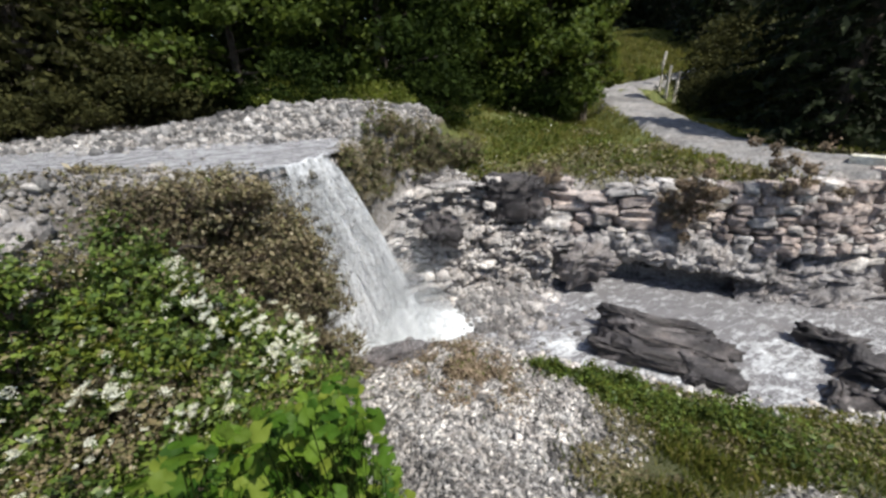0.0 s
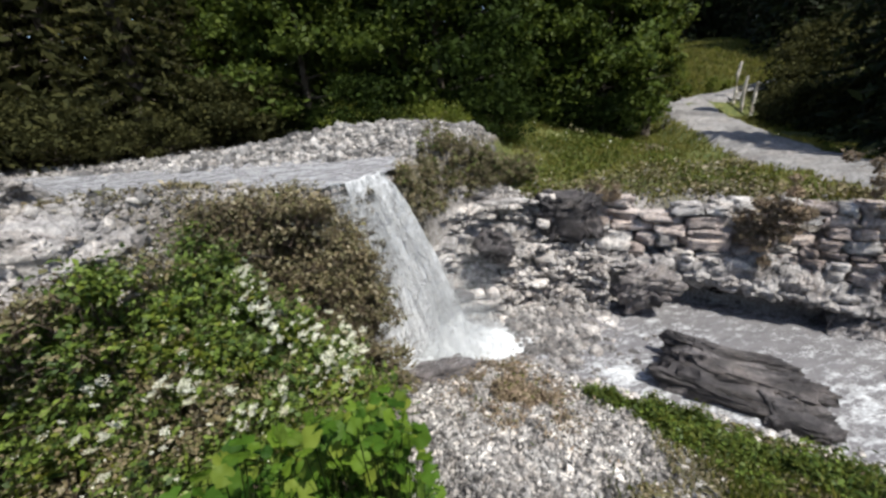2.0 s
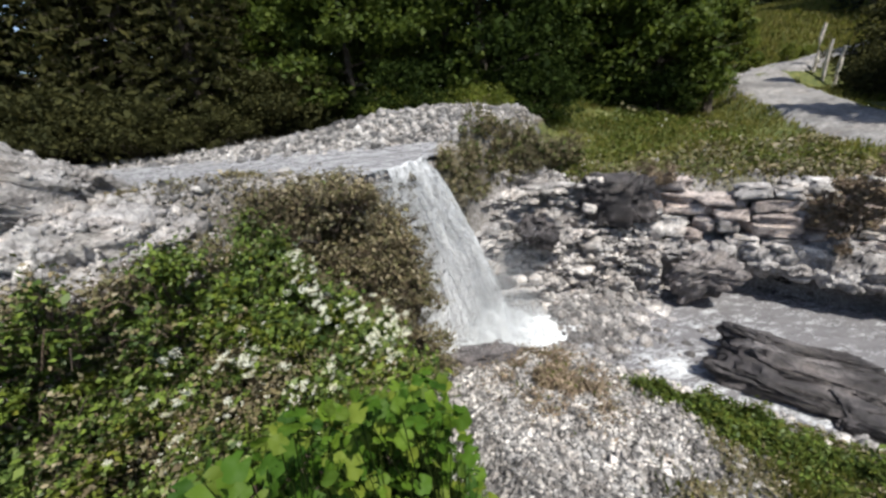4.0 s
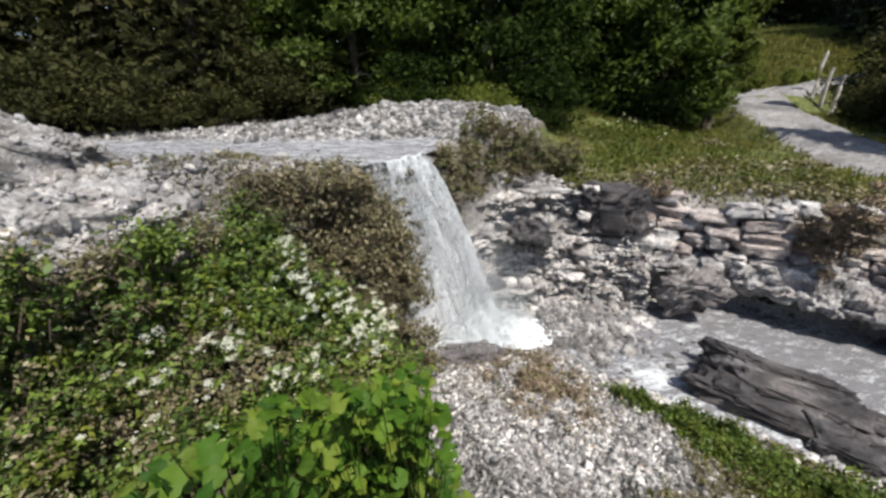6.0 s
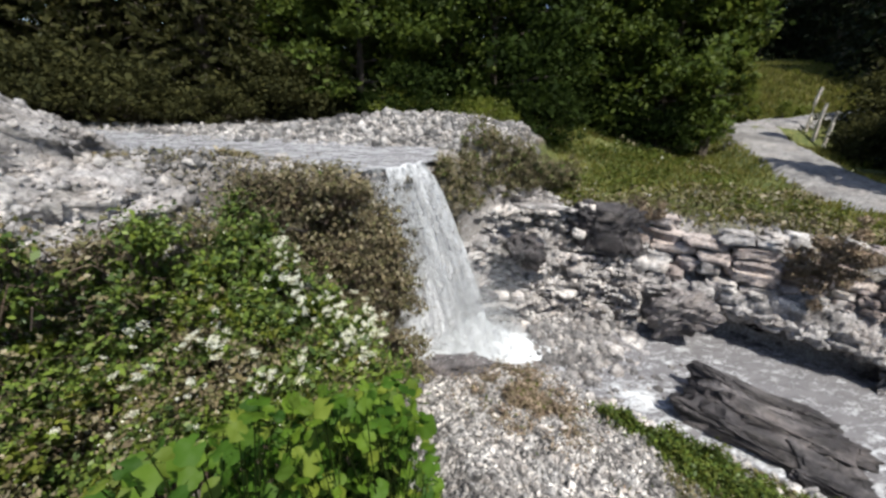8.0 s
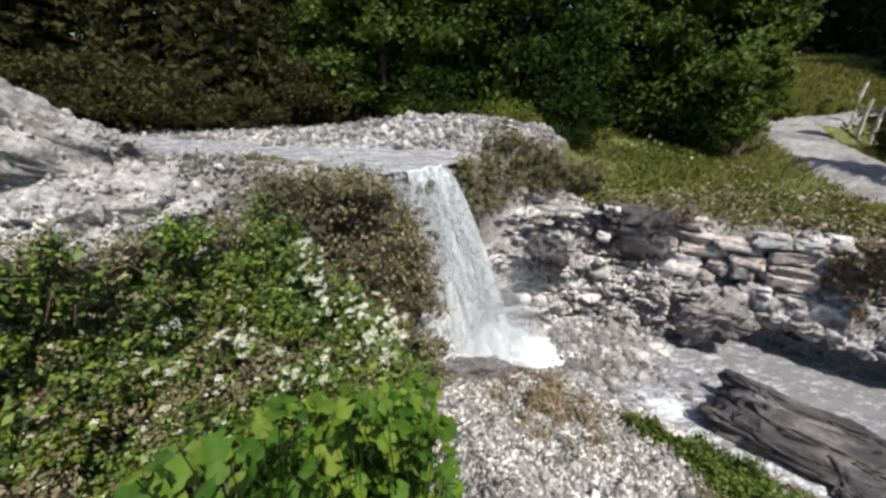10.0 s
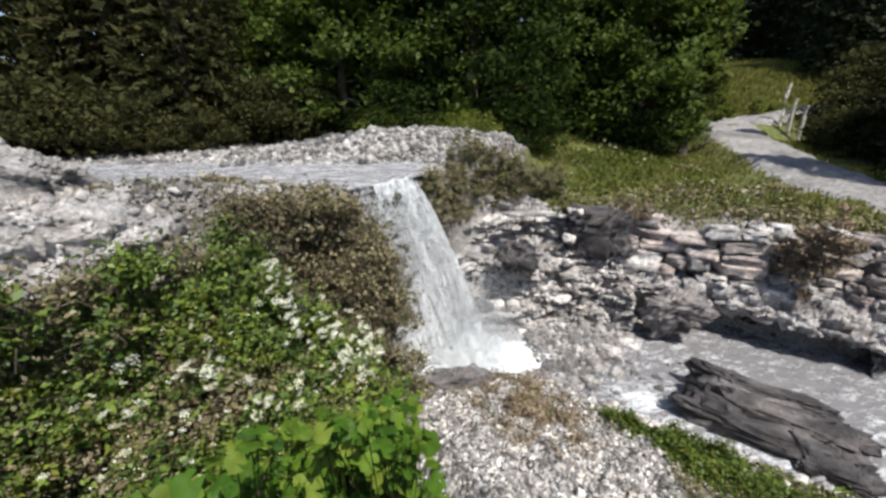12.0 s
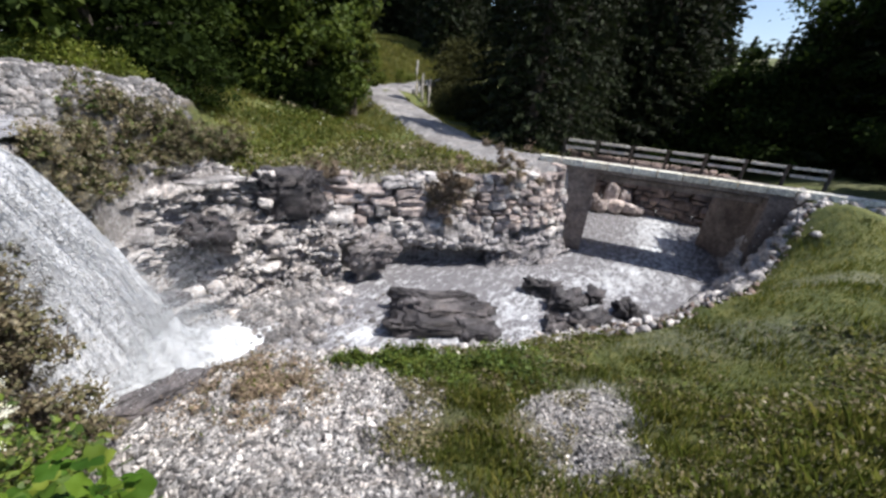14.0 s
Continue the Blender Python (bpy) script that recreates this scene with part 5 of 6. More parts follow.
def plant_trees():
    q = random.Random(61)
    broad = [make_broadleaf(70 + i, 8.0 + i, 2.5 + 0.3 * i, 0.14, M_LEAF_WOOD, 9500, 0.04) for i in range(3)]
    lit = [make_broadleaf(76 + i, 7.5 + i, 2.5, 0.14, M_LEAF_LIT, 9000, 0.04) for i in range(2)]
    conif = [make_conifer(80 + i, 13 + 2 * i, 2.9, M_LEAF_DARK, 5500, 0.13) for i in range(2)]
    # same conifers with the lighter needle colour, for the brighter side
    half_lit = [make_conifer(83 + i, 13 + 2 * i, 2.9, M_LEAF_HALF_LIT, 5500, 0.13) for i in range(2)]
    young = [make_broadleaf(93, 7.5, 1.15, 0.1, M_LEAF_OLIVE, 9000, 0.1)]
    sunny = [make_broadleaf(90, 5.0, 1.8, 0.11, M_LEAF_SUN, 7000, 0.03)]
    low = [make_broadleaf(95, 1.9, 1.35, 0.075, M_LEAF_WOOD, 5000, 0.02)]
    dusk = [make_broadleaf(96, 1.9, 1.5, 0.08, M_LEAF_HALF_LIT, 5000, 0.02)]
    olive = [make_broadleaf(97, 1.5, 1.5, 0.06, M_LEAF_OLIVE, 4500, 0.02)]
    glade = [make_broadleaf(98, 1.5, 1.4, 0.06, M_LEAF_SUN, 4500, 0.02)]
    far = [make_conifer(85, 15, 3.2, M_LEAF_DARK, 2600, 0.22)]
    spots = []
    for i in range(70):
        az = q.uniform(36, 132)
        if not 81.5 < az < 88:
            spots.append((az, q.uniform(42, 75) + (20 if az < 46 else 0), far[0], q.uniform(0.9, 1.4)))
    for az in (80, 81.5, 83, 84.5, 86, 87.5, 89):
        spots.append((az, 60 + q.uniform(-6, 6), far[0], 0.42))
    for az in range(-62, 37, 6):
        # darker and lighter leaf copies dealt out by bearing, painting sun and shade
        spots.append((min(az + q.uniform(-2, 2), 30.5), q.uniform(16.5, 19) if az < 14 else q.uniform(20.5, 22.5), q.choice(half_lit if az < -14 else lit if az < 8 or 20 < az < 26 or az > 30 else broad + lit), q.uniform(0.8, 1.1)))
    for az in range(-66, 34, 7):
        spots.append((az + q.uniform(-2, 2), q.uniform(21, 26), q.choice(half_lit + broad), q.uniform(0.9, 1.2)))
    for az in range(-70, 34, 8):
        spots.append((az + q.uniform(-2, 2), q.uniform(30, 40), q.choice(conif), q.uniform(1.1, 1.5)))
    for az in list(range(59, 80, 4)) + list(range(91, 125, 4)):
        spots.append((az + q.uniform(-1.0, 1.0), q.uniform(21, 25) + (8 if 88 < az < 104 or 70 < az < 82 else 0), q.choice(broad if az > 80 else conif), q.uniform(0.9, 1.2)))
    for az in list(range(64, 80, 3)) + list(range(91, 130, 4)):
        spots.append((az + q.uniform(-2, 2), q.uniform(29, 40), q.choice(conif), q.uniform(1.1, 1.5)))
    for az in (78.5, 80, 81.5, 83, 84.5, 86, 87.5, 89, 90.5):
        spots.append((az, q.uniform(31, 34), low[0], q.uniform(2.1, 2.6)))
    for az, d, s in ((49.5, 27, 0.8), (51, 25.5, 1.0), (53, 27, 1.2), (55, 25, 1.1), (50, 31, 1.4), (52, 33, 1.6)):
        spots.append((az, d, dusk[0], s))
    for az in (79, 82, 85, 88, 91):
        spots.append((az, 34 + q.uniform(-3, 3), q.choice(broad), 0.42))
        spots.append((az + 1.5, 30 + q.uniform(-2, 2), low[0], 1.7))
    for az, d, s in ((36.2, 20.8, 1.0), (33.6, 21.8, 0.9)):
        spots.append((az, d, young[0], s))
    for az, d, s in ((44.0, 33.0, 0.3), (38.8, 36, 0.4), (42.6, 30.5, 0.2)):
        spots.append((az, d, sunny[0], s))
    for az, d, s in ((39, 56, 1.2), (41, 60, 1.3), (43, 57, 1.2), (44.8, 54, 1.2), (47, 50, 1.2), (50, 46, 1.1)):
        spots.append((az, d, conif[0], s))
    # low bushes added to fill the dark shade gap behind the upper bed
    for az in range(-64, -12, 4):
        spots.append((az + q.uniform(-1.5, 1.5), q.uniform(14.2, 16.2), dusk[0], q.uniform(0.5, 1.2)))
    for az in (-14, -9, -6, -2, 1, 12, 16, 19, 22, 25, 28, 31, 34):
        near = 14.3 if az < 17 else 18.6
        spots.append((az + q.uniform(-1.5, 1.5), near + q.uniform(0, 1.6), low[0], q.uniform(0.35, 1.0)))
    for az in (-5, -2.5, 0.5, 2.5, 5, 7.5, 9.5):
        spots.append((az + q.uniform(-0.8, 0.8), q.uniform(13.7, 14.8), q.choice((olive[0], glade[0], glade[0])), q.uniform(0.45, 0.95)))
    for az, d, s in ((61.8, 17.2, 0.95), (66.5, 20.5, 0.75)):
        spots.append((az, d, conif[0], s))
    used = set()
    names = {id(t): n for ts, n in ((broad + lit, ("leafy broadleaved tree behind the stream, light and shade in its leaf colour", "tree", "woodland trees")),
                                    (conif + far, ("tall conifer in the shaded wood, shade painted in its needles", "tree", "woodland conifers")),
                                    (half_lit, ("tall olive-brown conifer in the wood, light in its needle colour", "tree", "larches in the wood")),
                                    (young, ("slender mid-green young tree by the path", "tree", "young trees by the path")),
                                    (sunny, ("sunlit yellow-green young tree by the path", "tree", "sunlit young trees")),
                                    (olive + glade, ("low sunlit olive-green bush behind the cobbles", "bush", "bushes behind the cobbles")),
                                    (low + dusk, ("low dark green bush at the wood's edge", "bush", "bushes at the wood's edge"))) for t in ts}
    for t in low + dusk + olive + glade:
        t.name = "bush"
    for t in broad + lit + conif + half_lit + young + far + sunny + low + dusk + olive + glade:
        tagged(t, *names[id(t)])
    for az, d, kind, s in spots:
        x, y = polar(az, d)
        m = pose(x, y, float(land(x, y)) - 0.05, 0, 0, q.uniform(0, 360))
        ob = kind if id(kind) not in used else copy_thing(kind, m)
        used.add(id(kind))
        ob.matrix_basis = m @ Matrix.Diagonal((s, s, s * q.uniform(0.9, 1.1), 1))


def on_land(az, slope, lo=6.0, hi=11.0):
    """Where a line of sight with that heading and fall meets the land, or its point at the far limit."""
    d = np.arange(lo, hi, 0.04)
    x, y = np.sin(np.radians(az)) * d, np.cos(np.radians(az)) * d
    under = np.nonzero(5.2 + slope * d < land(x, y))[0]
    k = under[0] if len(under) else len(d) - 1
    return x[k], y[k], 5.2 + slope * d[k]


def clumps(r, n, centres, radii):
    """Points gathered in balls, most of them near the skin."""
    c, rad = np.asarray(centres), np.asarray(radii)
    w = r.choice(len(c), n, p=rad ** 2 / (rad ** 2).sum())
    d = r.normal(size=(n, 3))
    d /= np.linalg.norm(d, axis=1, keepdims=True)
    return c[w] + d * (rad[w] * r.uniform(0.55, 1.08, n))[:, None] * [1, 1, 0.8]


def shoots(r, balls, per, reach, leaves):
    """Leaf places along thin shoots that stand out of a plant's clumps, and the shoots' ends."""
    n = len(balls) * per
    c = np.repeat(balls, per, 0)
    d = r.normal(size=(n, 3)) * [1, 1, 0.7] + [0, 0, 0.75]
    d /= np.linalg.norm(d, axis=1, keepdims=True)
    long = reach * r.uniform(0.5, 1.4, n)
    base = c[:, :3] + d * (c[:, 3] * r.uniform(0.3, 0.8, n))[:, None]
    tip = base + d * long[:, None] + r.normal(0, 0.25, (n, 3)) * long[:, None] * [1, 1, 0.4]
    u = r.uniform(0.05, 1, (n, leaves, 1))
    p = base[:, None] * (1 - u) + tip[:, None] * u + r.normal(0, 0.016, (n, leaves, 3))
    return p.reshape(-1, 3), base, tip


def twigs(base, tip, thick):
    """Thin three-sided sticks."""
    n = len(base)
    d = tip - base
    s = np.cross(d, [0.3, 0.5, 0.8])
    s /= np.linalg.norm(s, axis=1, keepdims=True) + 1e-9
    t = np.cross(d, s)
    t /= np.linalg.norm(t, axis=1, keepdims=True) + 1e-9
    v = np.stack([base + s * thick, base - s * thick * 0.5 + t * thick * 0.87, base - s * thick * 0.5 - t * thick * 0.87, tip], 1).reshape(-1, 3)
    f = (np.arange(n) * 4)[:, None, None] + np.array([(0, 1, 3), (1, 2, 3), (2, 0, 3)])[None]
    return from_arrays("twigs", v, f.reshape(-1, 3))


def build_shrubs():
    """The flowering thicket between the camera and the fall, and the brown scrub on the cliff."""
    r, q = np.random.RandomState(101), random.Random(101)
    balls = []
    while len(balls) < 520:
        az = q.uniform(-60, -6.5)
        top = np.interp(az, [-60, -48, -40, -30, -24, -19, -13, -8, -3], [-0.52, -0.46, -0.37, -0.31, -0.35, -0.5, -0.7, -0.8, -0.9]) + 0.05 * math.sin(az * 0.9) + q.gauss(0, 0.065)
        slope = top - abs(q.gauss(0, 0.3))
        d = 4.75 + 2.3 * (slope + 0.2) + q.uniform(-0.3, 0.3)
        if slope < -0.9 or d < 2.3:
            continue
        x, y = polar(az, d)
        balls.append((x, y, 5.2 + slope * d - 0.12, q.uniform(0.07, 0.2)))
    balls = np.array(balls)
    balls = balls[vnoise(balls[:, :3], 1.9, 65, 3) > -0.36]
    thicket = empty("flowering_shrub", -1.8, 2.8, 1.5)
    tagged(thicket, "dense green shrub with white flower heads on the bank", "shrub")
    fall = (balls[:, 2] - 5.2) / np.hypot(balls[:, 0], balls[:, 1])
    side = np.degrees(np.arctan2(balls[:, 0], balls[:, 1]))
    brown = 0.12 + 0.75 * vnoise(balls[:, :3], 2.3, 66) + 0.8 * sstep(side, -27, -19) * sstep(fall, -0.52, -0.4) + 0.5 * np.exp(-((fall + 0.72) / 0.08) ** 2) * sstep(-side, 20, 26)
    green, some = balls[brown < 0.5], balls[brown > 0.2]
    mesh_part("foliage", leaf_cloud("foliage", clumps(r, 30000, green[:, :3], green[:, 3] * 0.9), 0.04, r), M_LEAF_BUSH, thicket)
    p, a, b = shoots(r, green, 13, 0.24, 7)
    mesh_part("shoot_foliage", leaf_cloud("shoot_foliage", p, 0.032, r), M_LEAF_BUSH, thicket)
    mesh_part("twig_tangle", twigs(a, b, 0.003), M_TWIG, thicket)
    mesh_part("dry_foliage", leaf_cloud("dry_foliage", clumps(r, 50 * len(some), some[:, :3], some[:, 3] * 1.1), 0.03, r), M_DRY, thicket, "brown withered leaves")
    p, a, b = shoots(r, some, 10, 0.2, 6)
    mesh_part("dry_shoot_foliage", leaf_cloud("dry_shoot_foliage", p, 0.02, r), M_DRY, thicket, "brown withered shoots")
    mesh_part("dry_twig_tangle", twigs(a, b, 0.003), M_TWIG, thicket, "bare brown twigs")
    some = balls[(r.rand(len(balls)) < 0.32) & (brown < 0.7)]
    mesh_part("young_foliage", leaf_cloud("young_foliage", clumps(r, 19000, some[:, :3], some[:, 3] * 1.14), 0.036, r), M_LEAF_SUN, thicket, "fresh yellow-green shoots")
    bm = bmesh.new()
    for x, y, z, rad in balls[::2]:
        gz = float(land(x, y)) - 0.05
        tube(bm, [(x * 0.98, y * 0.98, min(gz, z - 0.3)), (x + q.uniform(-0.1, 0.1), y + q.uniform(-0.1, 0.1), (gz + z) / 2), (x, y, z + rad * 0.5)], [0.016, 0.011, 0.004], 4)
    part("branchwork", bm, M_TWIG, thicket)
    heads = []
    for k in range(4):
        bm = bmesh.new()
        rr = random.Random(120 + k)
        n = 26
        hub = bm.verts.new((0, 0, -0.03))
        for i in range(n):
            a, f = i * 2.4, math.sqrt((i + 0.5) / n)
            f *= rr.uniform(0.75, 1.25)
            c = Vector((math.cos(a) * 0.07 * f, math.sin(a) * 0.055 * f, 0.014 * (1 - f * f) + rr.uniform(-0.014, 0.014)))
            w = 0.0085 * rr.uniform(0.6, 1.4)
            t = Vector((math.cos(a + 1.1), math.sin(a + 1.1), rr.uniform(-0.4, 0.4))) * w
            u = Vector((-math.sin(a + 1.1), math.cos(a + 1.1), rr.uniform(-0.4, 0.4))) * w
            ring = [bm.verts.new(c + t), bm.verts.new(c + u), bm.verts.new(c - t), bm.verts.new(c - u)]
            bm.faces.new(ring)
            bm.faces.new((hub, ring[0], ring[1]))
        me = bpy.data.meshes.new("flower_head")
        bm.to_mesh(me)
        bm.free()
        me.materials.append(M_PETAL)
        heads.append(me)
    spots = [(-22, -0.42, 34, 1.1), (-21, -0.5, 10, 1.5), (-17, -0.58, 26, 2.6), (-14, -0.67, 24, 2.4), (-12, -0.66, 12, 1.6), (-9, -0.68, 14, 1.2), (-33, -0.55, 12, 4), (-40, -0.5, 10, 6), (-45, -0.66, 10, 6), (-24, -0.74, 14, 4), (-34, -0.6, 14, 2), (-36, -0.75, 10, 8)]
    for az0, sl0, count, wide in spots:
        for i in range(count):
            az, slope = q.gauss(az0, wide), q.gauss(sl0, 0.045)
            d = 4.7 + 2.6 * (slope + 0.25) - 0.3 + q.uniform(-0.15, 0.15)
            if d < 2.75 or az > -4:
                continue
            x, y = polar(az, d)
            put("flower_head", q.choice(heads), x, y, 5.2 + slope * d, q.uniform(0, 360), q.uniform(-50, 50), q.uniform(-50, 50), q.uniform(0.32, 0.85), thicket)
    c = clumps(r, 5600, balls[:, :3], balls[:, 3] * 1.08)
    mesh_part("blossom", leaf_cloud("blossom", c, 0.018, r, 1.0, 1.0), M_PETAL, thicket, "tiny white blossoms")["kind"] = "stuff"

    # brown scrub hanging on the cliff
    scrub = empty("brown_scrub", -1.6, 5.2, 2.0)
    tagged(scrub, "brown twiggy scrub hanging on the cliff beside the fall", "scrub")
    pts = []
    for i in range(430):
        slope = q.uniform(-0.84, -0.17)
        edge = np.interp(slope, [-0.84, -0.7, -0.5, -0.3, -0.17], [-1.6, -2.3, -3.6, -6.0, -10])
        az = edge - 18 * q.random() ** 1.1 + q.gauss(0, 1.0)
        d = 4.75 + 0.5 * sstep(slope, -0.8, -0.2) + 0.2 * sstep(az, -16, -4) + q.uniform(-0.2, 0.2)
        x, y = polar(az, d)
        pts.append((x, y, 5.2 + slope * d - 0.08, q.uniform(0.1, 0.22)))
    for i in range(230):
        az = q.uniform(-46, -11)
        top = np.interp(az, [-46, -42, -38, -30, -24, -18, -14, -11], [-0.35, -0.28, -0.215, -0.185, -0.175, -0.165, -0.16, -0.18])
        slope = top - 0.03 - q.random() * 0.24
        d = 5.2 + q.uniform(-0.35, 0.3)
        x, y = polar(az, d)
        pts.append((x, y, 5.2 + slope * d - 0.1, q.uniform(0.08, 0.2)))
    for i in range(230):
        az, slope, d = q.uniform(-62, -37), q.uniform(-0.66, -0.24), q.uniform(3.7, 4.8)
        x, y = polar(az, d)
        pts.append((x, y, 5.2 + slope * d - 0.1, q.uniform(0.07, 0.16)))
    pts = np.array(pts)
    pts = pts[vnoise(pts[:, :3], 1.7, 68, 3) > -0.42]
    az = np.degrees(np.arctan2(pts[:, 0], pts[:, 1]))
    fall = (pts[:, 2] - 5.2) / np.hypot(pts[:, 0], pts[:, 1])
    green = sstep(-az, 22, 28) * sstep(-fall, 0.19, 0.25) + 0.75 * vnoise(pts[:, :3], 2.2, 67) - 0.12 - 0.5 * sstep(-az, 37, 42) * sstep(fall, -0.42, -0.3)
    dry, some = pts[green < 0.6], pts[green > 0.4]
    mesh_part("foliage", leaf_cloud("foliage", clumps(r, 50 * len(dry), dry[:, :3], dry[:, 3] * 0.85), 0.03, r), M_DRY, scrub)
    p, a, b = shoots(r, dry, 14, 0.2, 6)
    mesh_part("shoot_foliage", leaf_cloud("shoot_foliage", p, 0.025, r), M_DRY, scrub)
    mesh_part("fine_twig_tangle", twigs(a, b, 0.003), M_TWIG, scrub)
    mesh_part("green_foliage", leaf_cloud("green_foliage", clumps(r, 75 * len(some), some[:, :3], some[:, 3] * 1.05), 0.034, r), M_LEAF_BUSH, scrub, "green leaves among the brown")
    p, a, b = shoots(r, some, 10, 0.2, 6)
    mesh_part("green_shoot_foliage", leaf_cloud("green_shoot_foliage", p, 0.028, r), M_LEAF_BUSH, scrub, "green shoots")
    some = pts[green > 0.9]
    mesh_part("young_foliage", leaf_cloud("young_foliage", clumps(r, 5000, some[:, :3], some[:, 3] * 1.15), 0.026, r), M_LEAF_SUN, scrub, "fresh yellow-green leaves")
    bm = bmesh.new()
    for x, y, z, rad in pts:
        for k in range(4):
            dx, dy, dz = q.gauss(0, 0.22), q.gauss(0, 0.22), q.uniform(-0.1, 0.25)
            tube(bm, [(x, y, z - 0.2), (x + dx * 0.5, y + dy * 0.5, z + dz * 0.7), (x + dx, y + dy, z + dz * 0.6)], [0.009, 0.006, 0.002], 3)
    part("twig_tangle", bm, M_TWIG, scrub)
    # one bent dark branch that stands out of the scrub
    bm = bmesh.new()
    ends = [polar(az, 4.55) + (5.2 + sl * 4.55,) for az, sl in ((-25.0, -0.40), (-24.2, -0.355), (-22.6, -0.325), (-20.6, -0.32), (-18.8, -0.335))]
    tube(bm, ends, [0.018, 0.022, 0.02, 0.014, 0.006], 6)
    part("bent_branch", bm, M_BARK, scrub, "dark bent branch")

    # withered plants hanging from the wall
    for az0, slope0, wide, n in ((50.9, -0.29, 1.7, 46), (31, -0.23, 1.2, 10), (60, -0.215, 2.2, 18)):
        tuft = empty("withered_plant")
        tagged(tuft, "withered brown plant hanging on the stone wall", "plant", "withered plants on the wall")
        pts = []
        for i in range(n):
            x, y = polar(q.gauss(az0, wide), 10.5 + q.uniform(-0.1, 0.25) + (0.8 if az0 > 55 else 0))
            pts.append((x, y, 5.2 + q.gauss(slope0, 0.03) * 10.2, q.uniform(0.06, 0.16)))
        pts = np.array(pts)
        mesh_part("foliage", leaf_cloud("foliage", clumps(r, 130 * n, pts[:, :3], pts[:, 3]), 0.035, r), M_WITHER, tuft)
        p, a, b = shoots(r, pts, 7, 0.2, 6)
        mesh_part("shoot_foliage", leaf_cloud("shoot_foliage", p, 0.028, r), M_WITHER, tuft)
        mesh_part("twig_tangle", twigs(a, b, 0.0025), M_TWIG, tuft, "bare brown twigs")

    # scrub on the far side of the lip
    bush = empty("lip_bush", 0.8, 8.3, 3.6)
    tagged(bush, "grey-green scrub growing at the lip of the fall", "bush")
    pts = []
    for i in range(300):
        az = q.uniform(4.5, 22)
        top = np.interp(az, [4.5, 7, 10, 14, 22], [-0.12, -0.045, -0.06, -0.12, -0.16]) + q.gauss(0, 0.012)
        low = np.interp(az, [4.5, 8, 14, 22], [-0.3, -0.27, -0.22, -0.19])
        slope = q.uniform(low, top)
        x, y, z = on_land(az, slope, 6.0, 8.6 + 0.16 * (az - 6) + q.uniform(-0.1, 0.3))
        pts.append((x, y, z + 0.02, q.uniform(0.05, 0.13)))
    for i in range(90):
        u = q.random()
        x, y = 0.15 + 0.75 * u + q.gauss(0, 0.06), 7.05 + 1.25 * u + q.gauss(0, 0.06)
        pts.append((x, y, q.uniform(3.0, 4.15), q.uniform(0.04, 0.1)))
    pts = np.array(pts)
    mesh_part("foliage", leaf_cloud("foliage", clumps(r, 15000, pts[:, :3], pts[:, 3]), 0.036, r), M_DRY, bush)
    p, a, b = shoots(r, pts, 8, 0.22, 6)
    mesh_part("shoot_foliage", leaf_cloud("shoot_foliage", p, 0.024, r), M_DRY, bush)
    mesh_part("twig_tangle", twigs(a, b, 0.003), M_TWIG, bush)
    mesh_part("green_foliage", leaf_cloud("green_foliage", clumps(r, 7000, pts[:, :3], pts[:, 3]), 0.034, r), M_LEAF_BUSH, bush, "dark green leaves")


def broad_leaf_mesh(seed):
    """A rounded, folded leaf with a notch at the stalk, on its stalk."""
    r = random.Random(seed)
    bm = bmesh.new()
    rings, spokes = 4, 18
    mid = bm.verts.new((0, 0, 0))
    grid = []
    for i in range(1, rings + 1):
        row = []
        for k in range(spokes):
            a = 0.28 + (6.283 - 0.56) * k / (spokes - 1)
            f = i / rings
            reach = f * (1 + 0.1 * math.cos(a - 3.14) + 0.08 * math.sin(5 * a + seed) * f + 0.07 * math.sin(9 * a + 2 * seed) * f)
            x, y = -math.cos(a) * reach, math.sin(a) * reach
            z = 0.12 * f * math.sin(a * 3.5 + seed) * f + 0.18 * f - 0.26 * f * f + 0.06 * abs(math.sin(a * 0.5)) * f
            row.append(bm.verts.new((x * 0.5, y * 0.5, z * 0.5)))
        grid.append(row)
    for k in range(spokes - 1):
        bm.faces.new((mid, grid[0][k], grid[0][k + 1]))
        for i in range(rings - 1):
            bm.faces.new((grid[i][k], grid[i + 1][k], grid[i + 1][k + 1], grid[i][k + 1]))
    for f in bm.faces:
        f.smooth = True
    me = bpy.data.meshes.new("leaf")
    bm.to_mesh(me)
    bm.free()
    me.materials.append(M_LEAF_BIG)
    return me


